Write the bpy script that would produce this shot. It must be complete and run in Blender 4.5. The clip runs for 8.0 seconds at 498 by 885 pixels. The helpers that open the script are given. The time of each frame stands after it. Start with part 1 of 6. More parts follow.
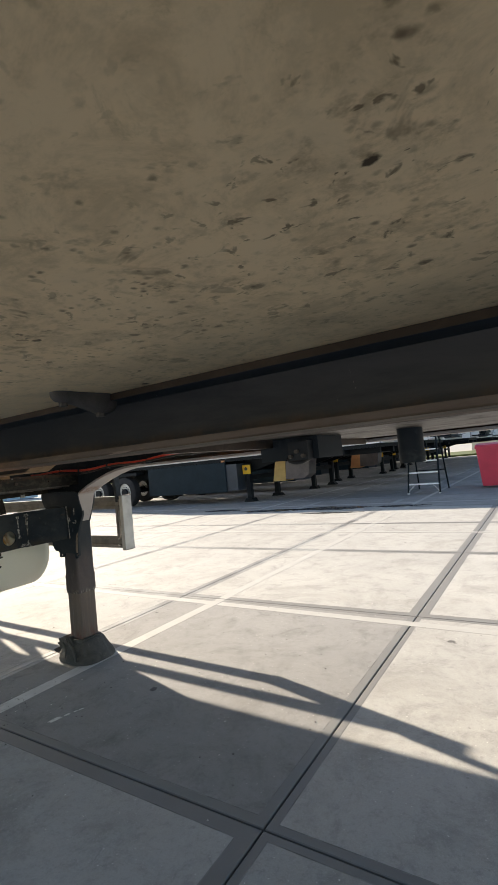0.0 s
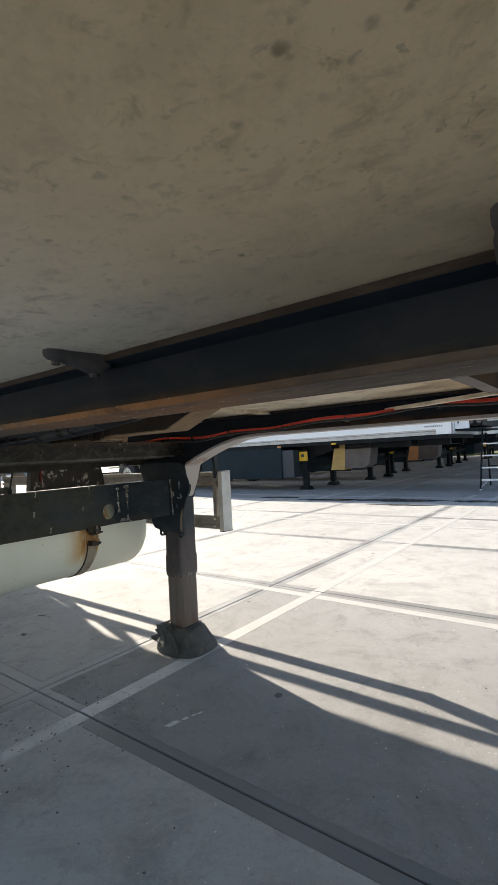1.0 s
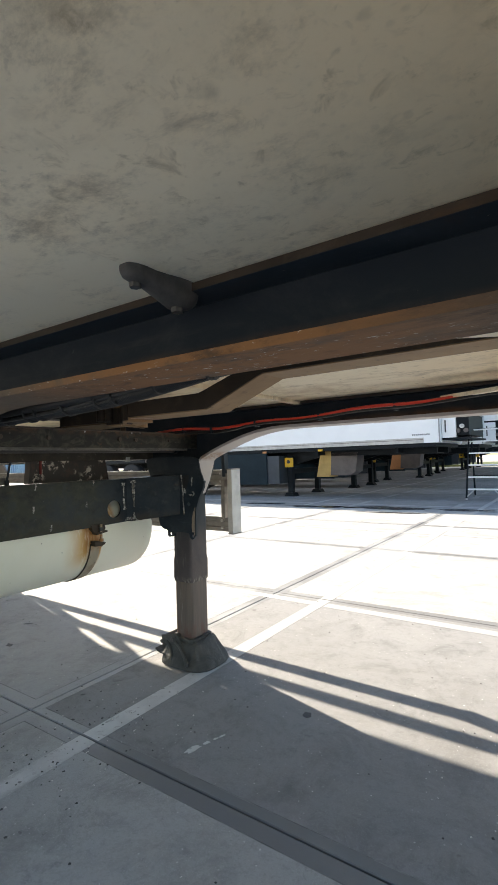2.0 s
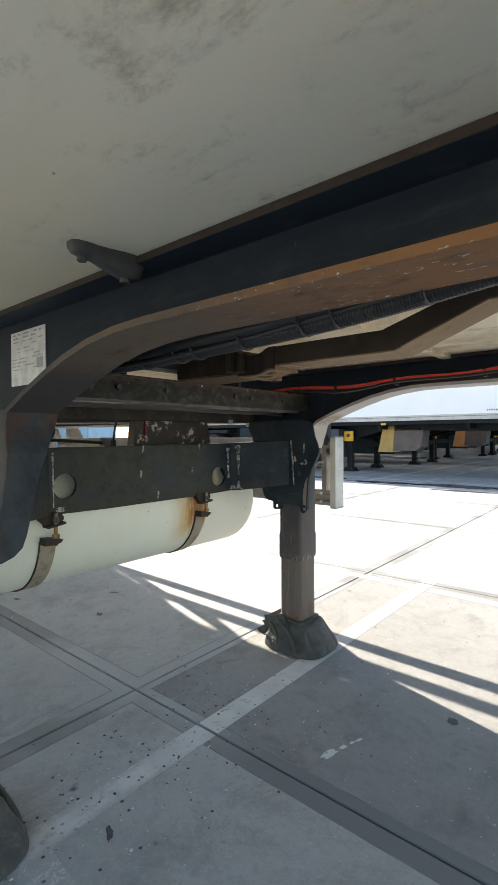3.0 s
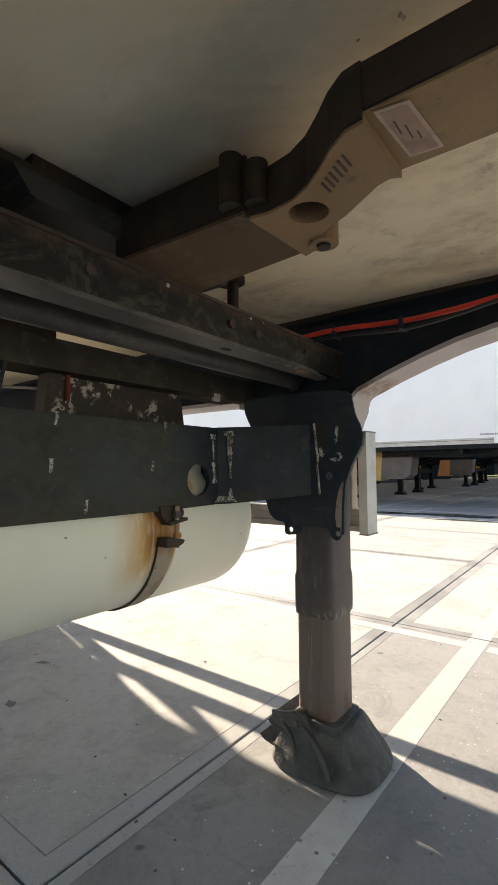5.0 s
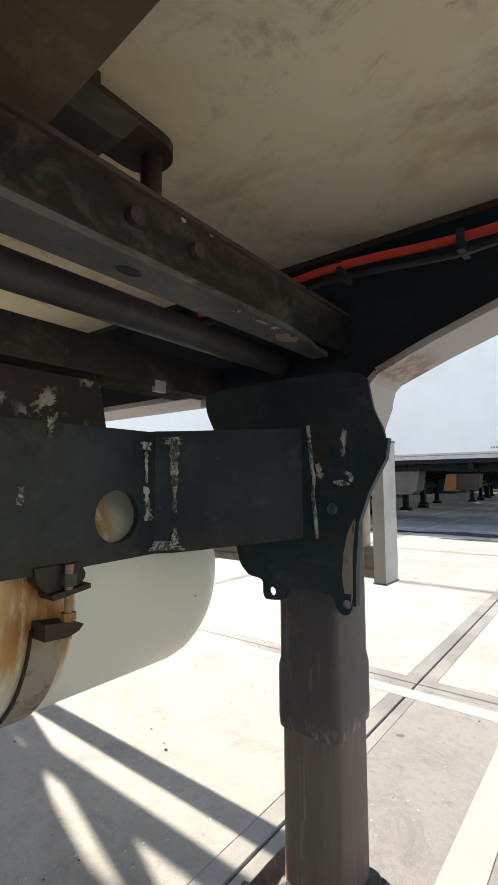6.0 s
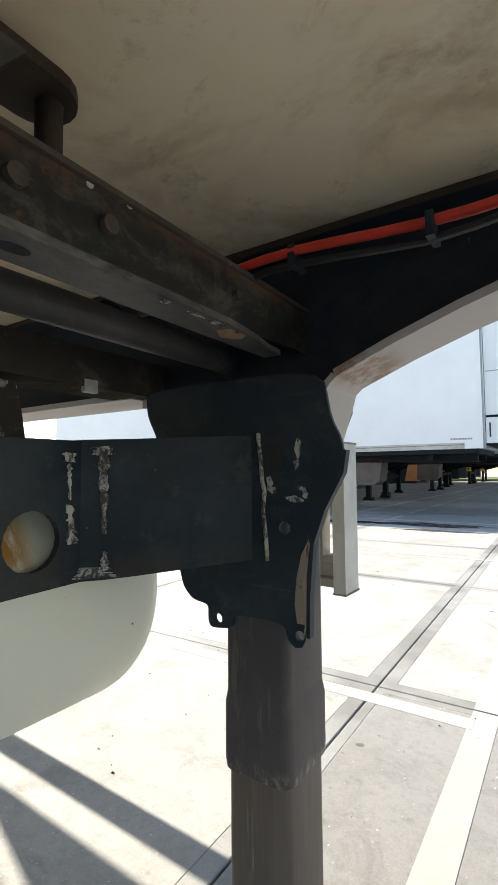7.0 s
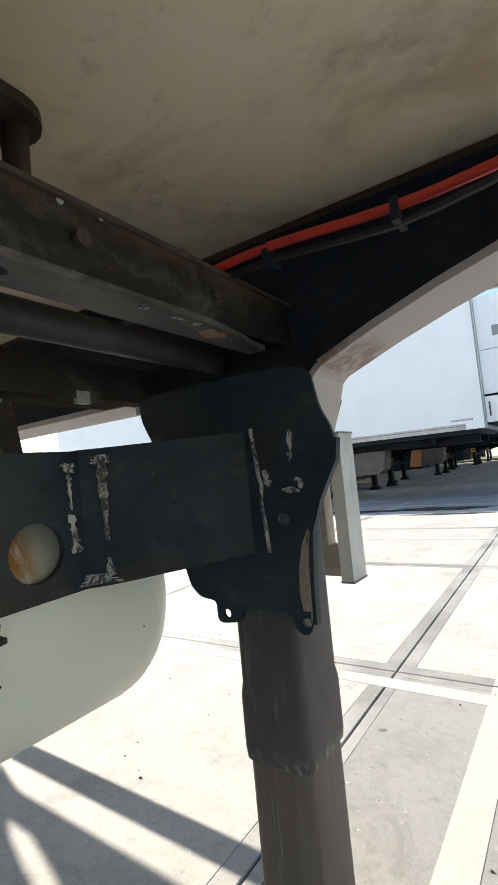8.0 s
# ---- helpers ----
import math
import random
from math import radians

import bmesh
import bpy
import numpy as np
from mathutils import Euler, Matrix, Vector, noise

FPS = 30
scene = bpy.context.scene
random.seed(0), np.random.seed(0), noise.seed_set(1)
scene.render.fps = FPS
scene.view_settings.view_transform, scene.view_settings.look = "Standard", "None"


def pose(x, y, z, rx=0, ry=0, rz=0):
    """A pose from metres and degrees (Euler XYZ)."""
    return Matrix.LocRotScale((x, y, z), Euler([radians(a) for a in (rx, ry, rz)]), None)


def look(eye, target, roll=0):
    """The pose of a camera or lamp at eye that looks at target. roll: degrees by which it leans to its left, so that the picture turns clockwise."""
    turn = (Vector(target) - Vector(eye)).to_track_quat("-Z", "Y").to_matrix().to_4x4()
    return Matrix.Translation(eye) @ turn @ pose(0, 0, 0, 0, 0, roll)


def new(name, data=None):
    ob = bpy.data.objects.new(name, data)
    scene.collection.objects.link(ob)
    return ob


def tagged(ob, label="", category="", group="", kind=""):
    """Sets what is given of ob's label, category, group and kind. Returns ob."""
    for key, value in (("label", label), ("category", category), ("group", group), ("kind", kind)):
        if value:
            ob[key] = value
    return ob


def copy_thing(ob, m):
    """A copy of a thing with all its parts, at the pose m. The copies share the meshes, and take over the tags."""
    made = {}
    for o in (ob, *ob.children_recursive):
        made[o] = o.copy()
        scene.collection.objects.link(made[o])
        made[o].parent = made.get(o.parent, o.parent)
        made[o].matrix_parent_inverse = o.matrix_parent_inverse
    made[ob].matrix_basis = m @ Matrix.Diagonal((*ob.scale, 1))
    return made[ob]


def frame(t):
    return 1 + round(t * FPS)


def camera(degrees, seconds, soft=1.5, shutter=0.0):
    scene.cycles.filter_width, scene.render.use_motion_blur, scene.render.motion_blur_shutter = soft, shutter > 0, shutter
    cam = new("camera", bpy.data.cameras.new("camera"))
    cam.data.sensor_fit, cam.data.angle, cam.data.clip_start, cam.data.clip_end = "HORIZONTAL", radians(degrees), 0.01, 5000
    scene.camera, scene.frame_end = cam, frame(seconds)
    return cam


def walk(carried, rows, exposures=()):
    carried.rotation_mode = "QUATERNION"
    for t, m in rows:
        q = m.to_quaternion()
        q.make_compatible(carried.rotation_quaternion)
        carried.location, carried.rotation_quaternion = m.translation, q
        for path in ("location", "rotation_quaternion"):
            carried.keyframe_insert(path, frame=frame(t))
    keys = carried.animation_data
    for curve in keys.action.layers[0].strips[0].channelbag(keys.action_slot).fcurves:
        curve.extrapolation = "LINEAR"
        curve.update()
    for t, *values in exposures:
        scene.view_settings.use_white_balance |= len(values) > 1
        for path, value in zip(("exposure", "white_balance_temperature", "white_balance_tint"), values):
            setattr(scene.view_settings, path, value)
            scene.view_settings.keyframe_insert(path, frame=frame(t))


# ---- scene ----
cam = camera(55.4, 8.0)
PATH = [
    (0, (0.299, 0.082, 1.117), (-0.765, 1.773, 1.202), -5.4),
    (0.5, (-0.015, 0.091, 1.107), (-1.146, 1.739, 1.15), -6.1),
    (1, (-0.33, 0.138, 1.069), (-1.536, 1.733, 1.118), -2.9),
    (1.2, (-0.377, 0.146, 1.038), (-1.573, 1.748, 1.087), -1.2),
    (2.3, (-0.755, 0.18, 1.007), (-1.872, 1.837, 1.085), -2.0),
    (2.5, (-0.839, 0.157, 0.998), (-2.005, 1.782, 1.036), -2.0),
    (3, (-1.051, 0.206, 0.979), (-2.335, 1.739, 0.947), -0.3),
    (3.5, (-1.303, 0.311, 0.928), (-2.615, 1.815, 0.804), 0.4),
    (4, (-1.446, 0.521, 0.814), (-2.755, 2.032, 0.768), -1.4),
    (4.5, (-1.51, 0.681, 0.812), (-2.82, 2.191, 0.855), -2.4),
    (4.7, (-1.55, 0.713, 0.82), (-2.777, 2.292, 0.872), -0.2),
    (5.8, (-1.819, 1.151, 0.831), (-3.023, 2.735, 1.038), -0.9),
    (6, (-1.854, 1.235, 0.851), (-3.063, 2.819, 1.018), -0.3),
    (6.5, (-1.886, 1.301, 0.903), (-3.015, 2.946, 1.029), 1.1),
    (7, (-1.883, 1.336, 0.891), (-2.979, 3.005, 1.014), -0.5),
    (7.5, (-1.872, 1.336, 0.879), (-2.938, 3.024, 1.003), -1.7),
    (8, (-1.863, 1.333, 0.882), (-2.967, 2.995, 1.007), -5.5),
]
walk(cam, [(t, look(eye, target, roll)) for t, eye, target, roll in PATH],
     exposures=[(0, 1.58, 7000, 11), (0.5, 1.61, 6750, 10), (1.0, 1.74, 6650, 10), (2.5, 2.24, 6750, 9), (3.0, 2.38, 6650, 8), (3.2, 2.50, 6650, 8), (3.5, 2.40, 6850, 9), (4.0, 2.08, 7600, 13), (4.5, 2.05, 7500, 13), (6.0, 2.03, 6900, 11), (6.5, 2.17, 6700, 10), (7.0, 2.04, 6600, 8), (8.0, 2.0, 6600, 8)])

# ---------------------------------------------------------------- light
SUN = Vector((-2.374, 0.624, 1.0)).normalized()          # towards the sun
ELEV = math.asin(SUN.z)
AZIM = math.atan2(SUN.x, SUN.y)
world = bpy.data.worlds.new("sky")
scene.world = world
world.use_nodes = True
wn = world.node_tree
wbg = wn.nodes["Background"]
wsky = wn.nodes.new("ShaderNodeTexSky")
wsky.sky_type, wsky.sun_disc = "NISHITA", False
wsky.sun_elevation, wsky.sun_rotation = ELEV, AZIM
wsky.air_density, wsky.dust_density, wsky.ozone_density = 1.0, 0.6, 1.6
wn.links.new(wsky.outputs[0], wbg.inputs[0])
wbg.inputs[1].default_value = 0.074
lamp = bpy.data.lights.new("sun", "SUN")
lamp.energy, lamp.angle, lamp.color = 4.7, radians(0.55), (1.0, 0.90, 0.76)
sun = new("sun", lamp)
sun.matrix_world = look(SUN * 50, (0, 0, 0))


# ---------------------------------------------------------------- materials
class Mat:
    """A node material with a few shorthands."""

    def __init__(self, name, colour=(0.5, 0.5, 0.5), rough=0.6, metal=0.0, spec=0.5):
        self.m = bpy.data.materials.new(name)
        self.m.use_nodes = True
        self.t = self.m.node_tree
        self.b = self.t.nodes["Principled BSDF"]
        self.b.inputs["Base Color"].default_value = (*colour, 1)
        self.b.inputs["Roughness"].default_value = rough
        self.b.inputs["Metallic"].default_value = metal
        self.b.inputs["Specular IOR Level"].default_value = spec
        self.colour = colour
        co = self.t.nodes.new("ShaderNodeTexCoord")
        self.co = co.outputs["Object"]
        self.last = None
        self.lastrough = rough
        self.height = None

    def scaled(self, s):
        mp = self.t.nodes.new("ShaderNodeMapping")
        mp.inputs["Scale"].default_value = s if isinstance(s, tuple) else (s, s, s)
        self.t.links.new(self.co, mp.inputs[0])
        return mp.outputs[0]

    def world_place(self):
        geo = self.t.nodes.new("ShaderNodeNewGeometry")
        self.co = geo.outputs["Position"]
        return self

    def noise(self, scale, detail=4, rough=0.6, dist=0.0):
        n = self.t.nodes.new("ShaderNodeTexNoise")
        n.inputs["Scale"].default_value = 1.0
        n.inputs["Detail"].default_value = detail
        n.inputs["Roughness"].default_value = rough
        n.inputs["Distortion"].default_value = dist
        self.t.links.new(self.scaled(scale), n.inputs["Vector"])
        return n.outputs[0]

    def voronoi(self, scale, rand=1.0):
        n = self.t.nodes.new("ShaderNodeTexVoronoi")
        n.inputs["Scale"].default_value = 1.0
        n.inputs["Randomness"].default_value = rand
        self.t.links.new(self.scaled(scale), n.inputs["Vector"])
        return n.outputs["Distance"]

    def spots(self, scale, size, keep, warp=0.35, soft=0.5):
        """Ragged round spots: size is their radius in cells, keep the share of cells that have one."""
        w = self.t.nodes.new("ShaderNodeTexNoise")
        w.inputs["Scale"].default_value = 2.3
        w.inputs["Detail"].default_value = 4
        base = self.scaled(scale)
        self.t.links.new(base, w.inputs["Vector"])
        mix = self.t.nodes.new("ShaderNodeVectorMath")
        mix.operation = "MULTIPLY_ADD"
        self.t.links.new(w.outputs[1], mix.inputs[0])
        mix.inputs[1].default_value = (warp, warp, warp)
        self.t.links.new(base, mix.inputs[2])
        n = self.t.nodes.new("ShaderNodeTexVoronoi")
        n.inputs["Scale"].default_value = 1.0
        self.t.links.new(mix.outputs[0], n.inputs["Vector"])
        sep = self.t.nodes.new("ShaderNodeSeparateColor")
        self.t.links.new(n.outputs["Color"], sep.inputs[0])
        has = self.ramp(sep.outputs[0], 1 - keep, 1 - keep * 0.5)
        return self.times(self.ramp(n.outputs["Distance"], size, size * soft), has)

    def along(self, axis, lo, hi):
        """0 to 1 from lo to hi along an axis of the world."""
        geo = self.t.nodes.new("ShaderNodeNewGeometry")
        sep = self.t.nodes.new("ShaderNodeSeparateXYZ")
        self.t.links.new(geo.outputs["Position"], sep.inputs[0])
        return self.ramp(sep.outputs["xyz".index(axis)], lo, hi)

    def ramp(self, fac, lo, hi, a=0.0, b=1.0):
        r = self.t.nodes.new("ShaderNodeMapRange")
        r.interpolation_type = "SMOOTHSTEP"
        for k, v in ((1, lo), (2, hi), (3, a), (4, b)):
            r.inputs[k].default_value = v
        self.t.links.new(fac, r.inputs[0])
        return r.outputs[0]

    def times(self, a, b):
        n = self.t.nodes.new("ShaderNodeMath")
        n.operation = "MULTIPLY"
        self.t.links.new(a, n.inputs[0])
        if isinstance(b, (int, float)):
            n.inputs[1].default_value = b
        else:
            self.t.links.new(b, n.inputs[1])
        return n.outputs[0]

    def over(self, fac, colour, rough=None):
        """Lay a colour over what is there, where fac is high."""
        x = self.t.nodes.new("ShaderNodeMix")
        x.data_type = "RGBA"
        self.t.links.new(fac, x.inputs[0])
        if self.last is None:
            x.inputs[6].default_value = (*self.colour, 1)
        else:
            self.t.links.new(self.last, x.inputs[6])
        x.inputs[7].default_value = (*colour, 1)
        self.last = x.outputs[2]
        self.t.links.new(self.last, self.b.inputs["Base Color"])
        if rough is not None:
            y = self.t.nodes.new("ShaderNodeMix")
            self.t.links.new(fac, y.inputs[0])
            if isinstance(self.lastrough, float):
                y.inputs[2].default_value = self.lastrough
            else:
                self.t.links.new(self.lastrough, y.inputs[2])
            y.inputs[3].default_value = rough
            self.lastrough = y.outputs[0]
            self.t.links.new(self.lastrough, self.b.inputs["Roughness"])
        return self

    def vary(self, amount):
        """A slightly different tone for each object."""
        info = self.t.nodes.new("ShaderNodeObjectInfo")
        h = self.t.nodes.new("ShaderNodeHueSaturation")
        self.t.links.new(self.ramp(info.outputs["Random"], 0, 1, 1 - amount, 1 + amount), h.inputs["Value"])
        if self.last is None:
            h.inputs["Color"].default_value = (*self.colour, 1)
        else:
            self.t.links.new(self.last, h.inputs["Color"])
        self.last = h.outputs[0]
        self.t.links.new(self.last, self.b.inputs["Base Color"])
        return self

    def bump(self, height, strength=0.2, distance=0.002):
        n = self.t.nodes.new("ShaderNodeBump")
        n.inputs["Strength"].default_value = strength
        n.inputs["Distance"].default_value = distance
        self.t.links.new(height, n.inputs["Height"])
        if self.height is not None:
            self.t.links.new(self.height, n.inputs["Normal"])
        self.height = n.outputs[0]
        self.t.links.new(self.height, self.b.inputs["Normal"])
        return self


def concrete(name, base, worn):
    def tone(f, tint=(1.0, 1.0, 1.0)):
        return tuple(f * c * q for c, q in zip(base, tint))
    k = Mat(name, base, 0.85).world_place()
    k.over(k.ramp(k.noise(0.9, 5), 0.35, 0.7), worn)
    k.over(k.ramp(k.noise(1.7, 7, 0.74, 0.6), 0.46, 0.68, 0, 0.7), tone(0.74, (1.0, 0.98, 0.95)))
    k.over(k.ramp(k.noise(4.6, 8, 0.78, 0.5), 0.47, 0.72, 0, 0.8), tone(0.62))
    k.over(k.ramp(k.noise(11, 7, 0.8, 0.5), 0.56, 0.70, 0, 0.55), tone(0.52, (0.98, 1.0, 1.04)))
    k.over(k.ramp(k.noise(34, 7, 0.8, 0.4), 0.48, 0.70, 0, 0.5), tone(0.68))
    k.over(k.ramp(k.noise(90, 5, 0.75), 0.52, 0.68, 0, 0.4), tone(1.28))
    k.over(k.ramp(k.noise(140, 3, 0.7), 0.45, 0.8, 0, 0.4), tone(0.6))
    k.over(k.ramp(k.noise(330, 2, 0.6), 0.58, 0.72, 0, 0.5), tone(1.5))
    # dark oil drops, tyre scuffs and pale crumbs
    k.over(k.spots(5.0, 0.11, 0.2, 0.6), (0.10, 0.10, 0.10))
    k.over(k.times(k.spots(31.0, 0.20, 0.3, 0.6), k.ramp(k.noise(2.2), 0.50, 0.66)), (0.12, 0.115, 0.11))
    k.over(k.times(k.spots(58.0, 0.17, 0.34, 0.6), k.ramp(k.noise(3.1), 0.40, 0.58, 0, 0.95)), (0.70, 0.69, 0.66))
    k.over(k.ramp(k.noise((1.2, 0.35, 1), 5, 0.7), 0.62, 0.78, 0, 0.35), tone(0.55))
    k.vary(0.06)
    k.bump(k.noise(230, 3, 0.75), 0.5, 0.002)
    return k.m


def slab_rim():
    k = Mat("slab_rim", (0.19, 0.19, 0.187), 0.58, 0.0, 0.4).world_place()
    k.over(k.ramp(k.noise(0.8, 3, 0.5), 0.42, 0.6, 0, 0.8), (0.185, 0.182, 0.178))
    k.over(k.times(k.ramp(k.noise((1.1, 1.1, 1), 4, 0.6), 0.40, 0.58, 0, 0.9), k.along("x", -1.9, -2.3)), (0.33, 0.335, 0.33))
    k.over(k.times(k.ramp(k.noise((1.6, 1.6, 1), 5, 0.7), 0.30, 0.58, 0.1, 0.45), k.times(k.along("x", -2.3, -1.7), k.along("y", 2.0, 1.5))), (0.125, 0.127, 0.131))
    k.over(k.ramp(k.noise((30, 30, 1), 6, 0.8), 0.56, 0.68, 0, 0.6), (0.17, 0.17, 0.165))
    k.over(k.ramp(k.noise(120, 3, 0.7), 0.5, 0.8, 0, 0.6), (0.15, 0.15, 0.15))
    k.bump(k.noise(120, 3), 0.2, 0.001)
    return k.m


def line_paint():
    k = Mat("worn_white_paint", (0.56, 0.56, 0.546), 0.7).world_place()
    k.over(k.ramp(k.noise(7, 5, 0.65), 0.38, 0.66, 0, 0.7), (0.44, 0.44, 0.428))
    k.over(k.ramp(k.noise(24, 7, 0.8, 0.5), 0.57, 0.64, 0, 0.9), (0.34, 0.335, 0.32))
    near = k.along("y", 1.35, 0.95)
    rag = k.ramp(k.noise(30, 8, 0.85, 0.8), 0.42, 0.50)
    for lo, hi in ((-2.180, -2.212), (-2.155, -2.122)):
        k.over(k.times(k.times(rag, near), k.along("x", lo, hi)), (0.37, 0.365, 0.35))
    k.over(k.times(k.ramp(k.noise(17, 8, 0.85, 0.8), 0.54, 0.60, 0, 0.9), near), (0.37, 0.365, 0.35))
    k.over(k.times(k.spots(42.0, 0.3, 0.6), k.ramp(k.noise(5), 0.42, 0.6)), (0.10, 0.095, 0.09))
    k.over(k.times(k.along("y", 1.7, 2.5), k.ramp(k.noise(3.5, 6, 0.75), 0.30, 0.60, 0.8, 1.0)), (0.365, 0.362, 0.35))
    k.bump(k.noise(120, 3), 0.2, 0.001)
    return k.m


def floor_panel(name, base, warm, mould):
    """mould: how many dark specks it carries, 0 to 1."""
    k = Mat(name, base, 0.6, 0.0, 0.15).world_place()
    k.over(k.ramp(k.noise((0.9, 1.3, 1), 5, 0.6), 0.38, 0.66, 0, 0.8), warm)
    if mould > 0.5:
        # weathered brown towards the nose
        k.over(k.ramp(k.along("x", -1.2, -0.35), 0, 1, 0, 0.92), (0.82, 0.615, 0.365))
        k.over(k.times(k.ramp(k.noise((13, 15, 1), 6, 0.75, 0.4), 0.46, 0.66, 0, 0.55), k.along("x", -0.9, -0.2)), (0.50, 0.375, 0.225))
        k.over(k.times(k.ramp(k.noise((1.3, 1.5, 1), 5, 0.65), 0.40, 0.62, 0, 0.6), k.along("x", -0.9, -0.2)), (0.52, 0.385, 0.235))
    grime = 0.42 + 0.5 * mould
    k.over(k.ramp(k.noise((2.0, 2.6, 1), 7, 0.72, 0.8), 0.50, 0.78, 0, 0.5 * grime), (0.52, 0.42, 0.28))
    k.over(k.ramp(k.noise((6.5, 8.0, 1), 8, 0.78, 0.3), 0.56, 0.78, 0, 0.55 * grime), (0.34, 0.26, 0.165))
    k.over(k.ramp(k.noise((1.6, 3.6, 1), 8, 0.72, 0.3), 0.62, 0.84, 0, 0.5 * grime), (0.22, 0.185, 0.14))
    k.over(k.times(k.ramp(k.noise((34, 34, 1), 5, 0.7, 0.6), 0.54, 0.72, 0, 0.45), mould), (0.40, 0.30, 0.17))
    # mould specks of several sizes, in colonies, thickest at the nose
    colony = k.ramp(k.noise((2.3, 2.6, 1), 5, 0.7, 0.4), 0.36, 0.60, 0.12, 1.0)
    blot = k.ramp(k.noise((7, 8, 1), 4, 0.7), 0.42, 0.60, 0.4, 1.0)
    nose = k.times(k.ramp(k.along("x", -0.75, 0.0), 0, 1, 0.2, 1.0), k.ramp(k.along("y", 0.68, 0.25), 0, 1, 0.45, 1.0))
    dark = (0.055, 0.036, 0.020)
    k.over(k.times(k.ramp(k.noise((44, 48, 1), 4, 0.65), 0.52, 0.70, 0, 0.55 * mould), k.times(colony, nose)), (0.27, 0.19, 0.11))
    k.over(k.times(k.spots((88, 94, 1), 0.36, 0.36 * mould, 0.35, 0.2), k.times(k.times(blot, nose), 0.8)), (0.15, 0.10, 0.058))
    k.over(k.times(k.spots((50, 55, 1), 0.30, 0.36 * mould, 0.35, 0.2), k.times(k.times(colony, blot), nose)), (0.10, 0.066, 0.038))
    k.over(k.times(k.ramp(k.noise((21, 25, 1), 4, 0.6, 0.5), 0.60, 0.70, 0, 0.8 * mould), k.times(blot, nose)), (0.14, 0.095, 0.055))
    k.over(k.times(k.ramp(k.noise((58, 66, 1), 3, 0.6, 0.5), 0.61, 0.69, 0, 0.8 * mould), k.times(colony, nose)), (0.12, 0.08, 0.045))
    k.over(k.times(k.spots((9, 10, 1), 0.12, 0.5 * mould, 0.45, 0.5), k.ramp(k.along("x", -1.1, -0.5), 0, 1, 0.15, 1.0)), dark)
    k.over(k.times(k.spots((24, 27, 1), 0.17, 0.42 * mould, 0.45, 0.5), k.times(colony, nose)), dark)
    k.over(k.times(k.spots((17, 18, 1), 0.12, 0.6 * mould, 0.22, 0.3), k.times(blot, 0.9)), dark)
    k.over(k.times(k.spots((30, 33, 1), 0.17, 0.5 * mould, 0.25, 0.2), k.times(blot, nose)), dark)
    k.over(k.times(k.spots((4.0, 5.0, 1), 0.07, 0.35 * mould, 0.35, 0.02), k.times(colony, 0.7)), (0.11, 0.075, 0.042))
    if mould < 0.5:
        # brown clouds over the rear panels, with a few specks and drag marks
        k.over(k.times(k.ramp(k.noise((1.7, 2.0, 1), 5, 0.6, 0.4), 0.36, 0.62, 0.0, 0.8), k.along("x", -1.35, -1.95)), (0.93, 0.77, 0.50))
        cloud = k.ramp(k.noise((3.1, 3.6, 1), 6, 0.68, 0.6), 0.44, 0.66, 0, 0.62)
        k.over(k.times(cloud, k.along("y", 0.9, 1.5)), (0.50, 0.365, 0.215))
        k.over(k.times(k.ramp(k.noise((12, 15, 1), 7, 0.78, 0.4), 0.54, 0.72, 0, 0.5), k.along("y", 0.9, 1.5)), (0.34, 0.25, 0.15))
        k.over(k.times(k.spots((19, 21, 1), 0.10, 0.14, 0.9, 0.2), 0.8), (0.10, 0.07, 0.045))
        k.over(k.ramp(k.noise((55, 9, 1), 3, 0.6, 0.3), 0.74, 0.79, 0, 0.5), (0.28, 0.21, 0.13))
    # sooty mould round the panel joint
    patch = k.times(k.along("x", -2.1, -1.5), k.along("x", -0.5, -0.95))
    k.over(k.times(patch, k.ramp(k.noise((6.0, 10.0, 1), 8, 0.78, 0.15), 0.50, 0.72, 0, 0.6)), (0.25, 0.185, 0.12))
    k.bump(k.noise((30, 50, 1), 4), 0.15, 0.002)
    return k.m


def black_steel(name="black_painted_steel", rust=0.25, chips=0.5, base=(0.024, 0.034, 0.044), worn=(0.052, 0.058, 0.065), spec=0.14):
    k = Mat(name, base, 0.46, 0.0, spec).world_place()
    k.over(k.ramp(k.noise(5, 5, 0.65), 0.4, 0.75, 0, 0.8), worn, 0.62)
    k.over(k.ramp(k.noise((9, 9, 13), 7, 0.78, 0.5), 0.50, 0.76, 0, 0.65), tuple(1.7 * v for v in worn), 0.75)
    k.over(k.ramp(k.noise((3, 40, 40), 4, 0.7), 0.62, 0.74, 0, 0.35), tuple(2.2 * v for v in worn), 0.7)
    k.over(k.ramp(k.noise((14, 14, 30), 5, 0.7), 0.55, 0.8, 0, rust), (0.11, 0.06, 0.035), 0.8)
    k.over(k.ramp(k.noise(60, 4, 0.7, 0.6), 0.70, 0.74, 0, chips), (0.42, 0.41, 0.39), 0.6)
    k.bump(k.noise(70, 4), 0.12, 0.002)
    return k.m


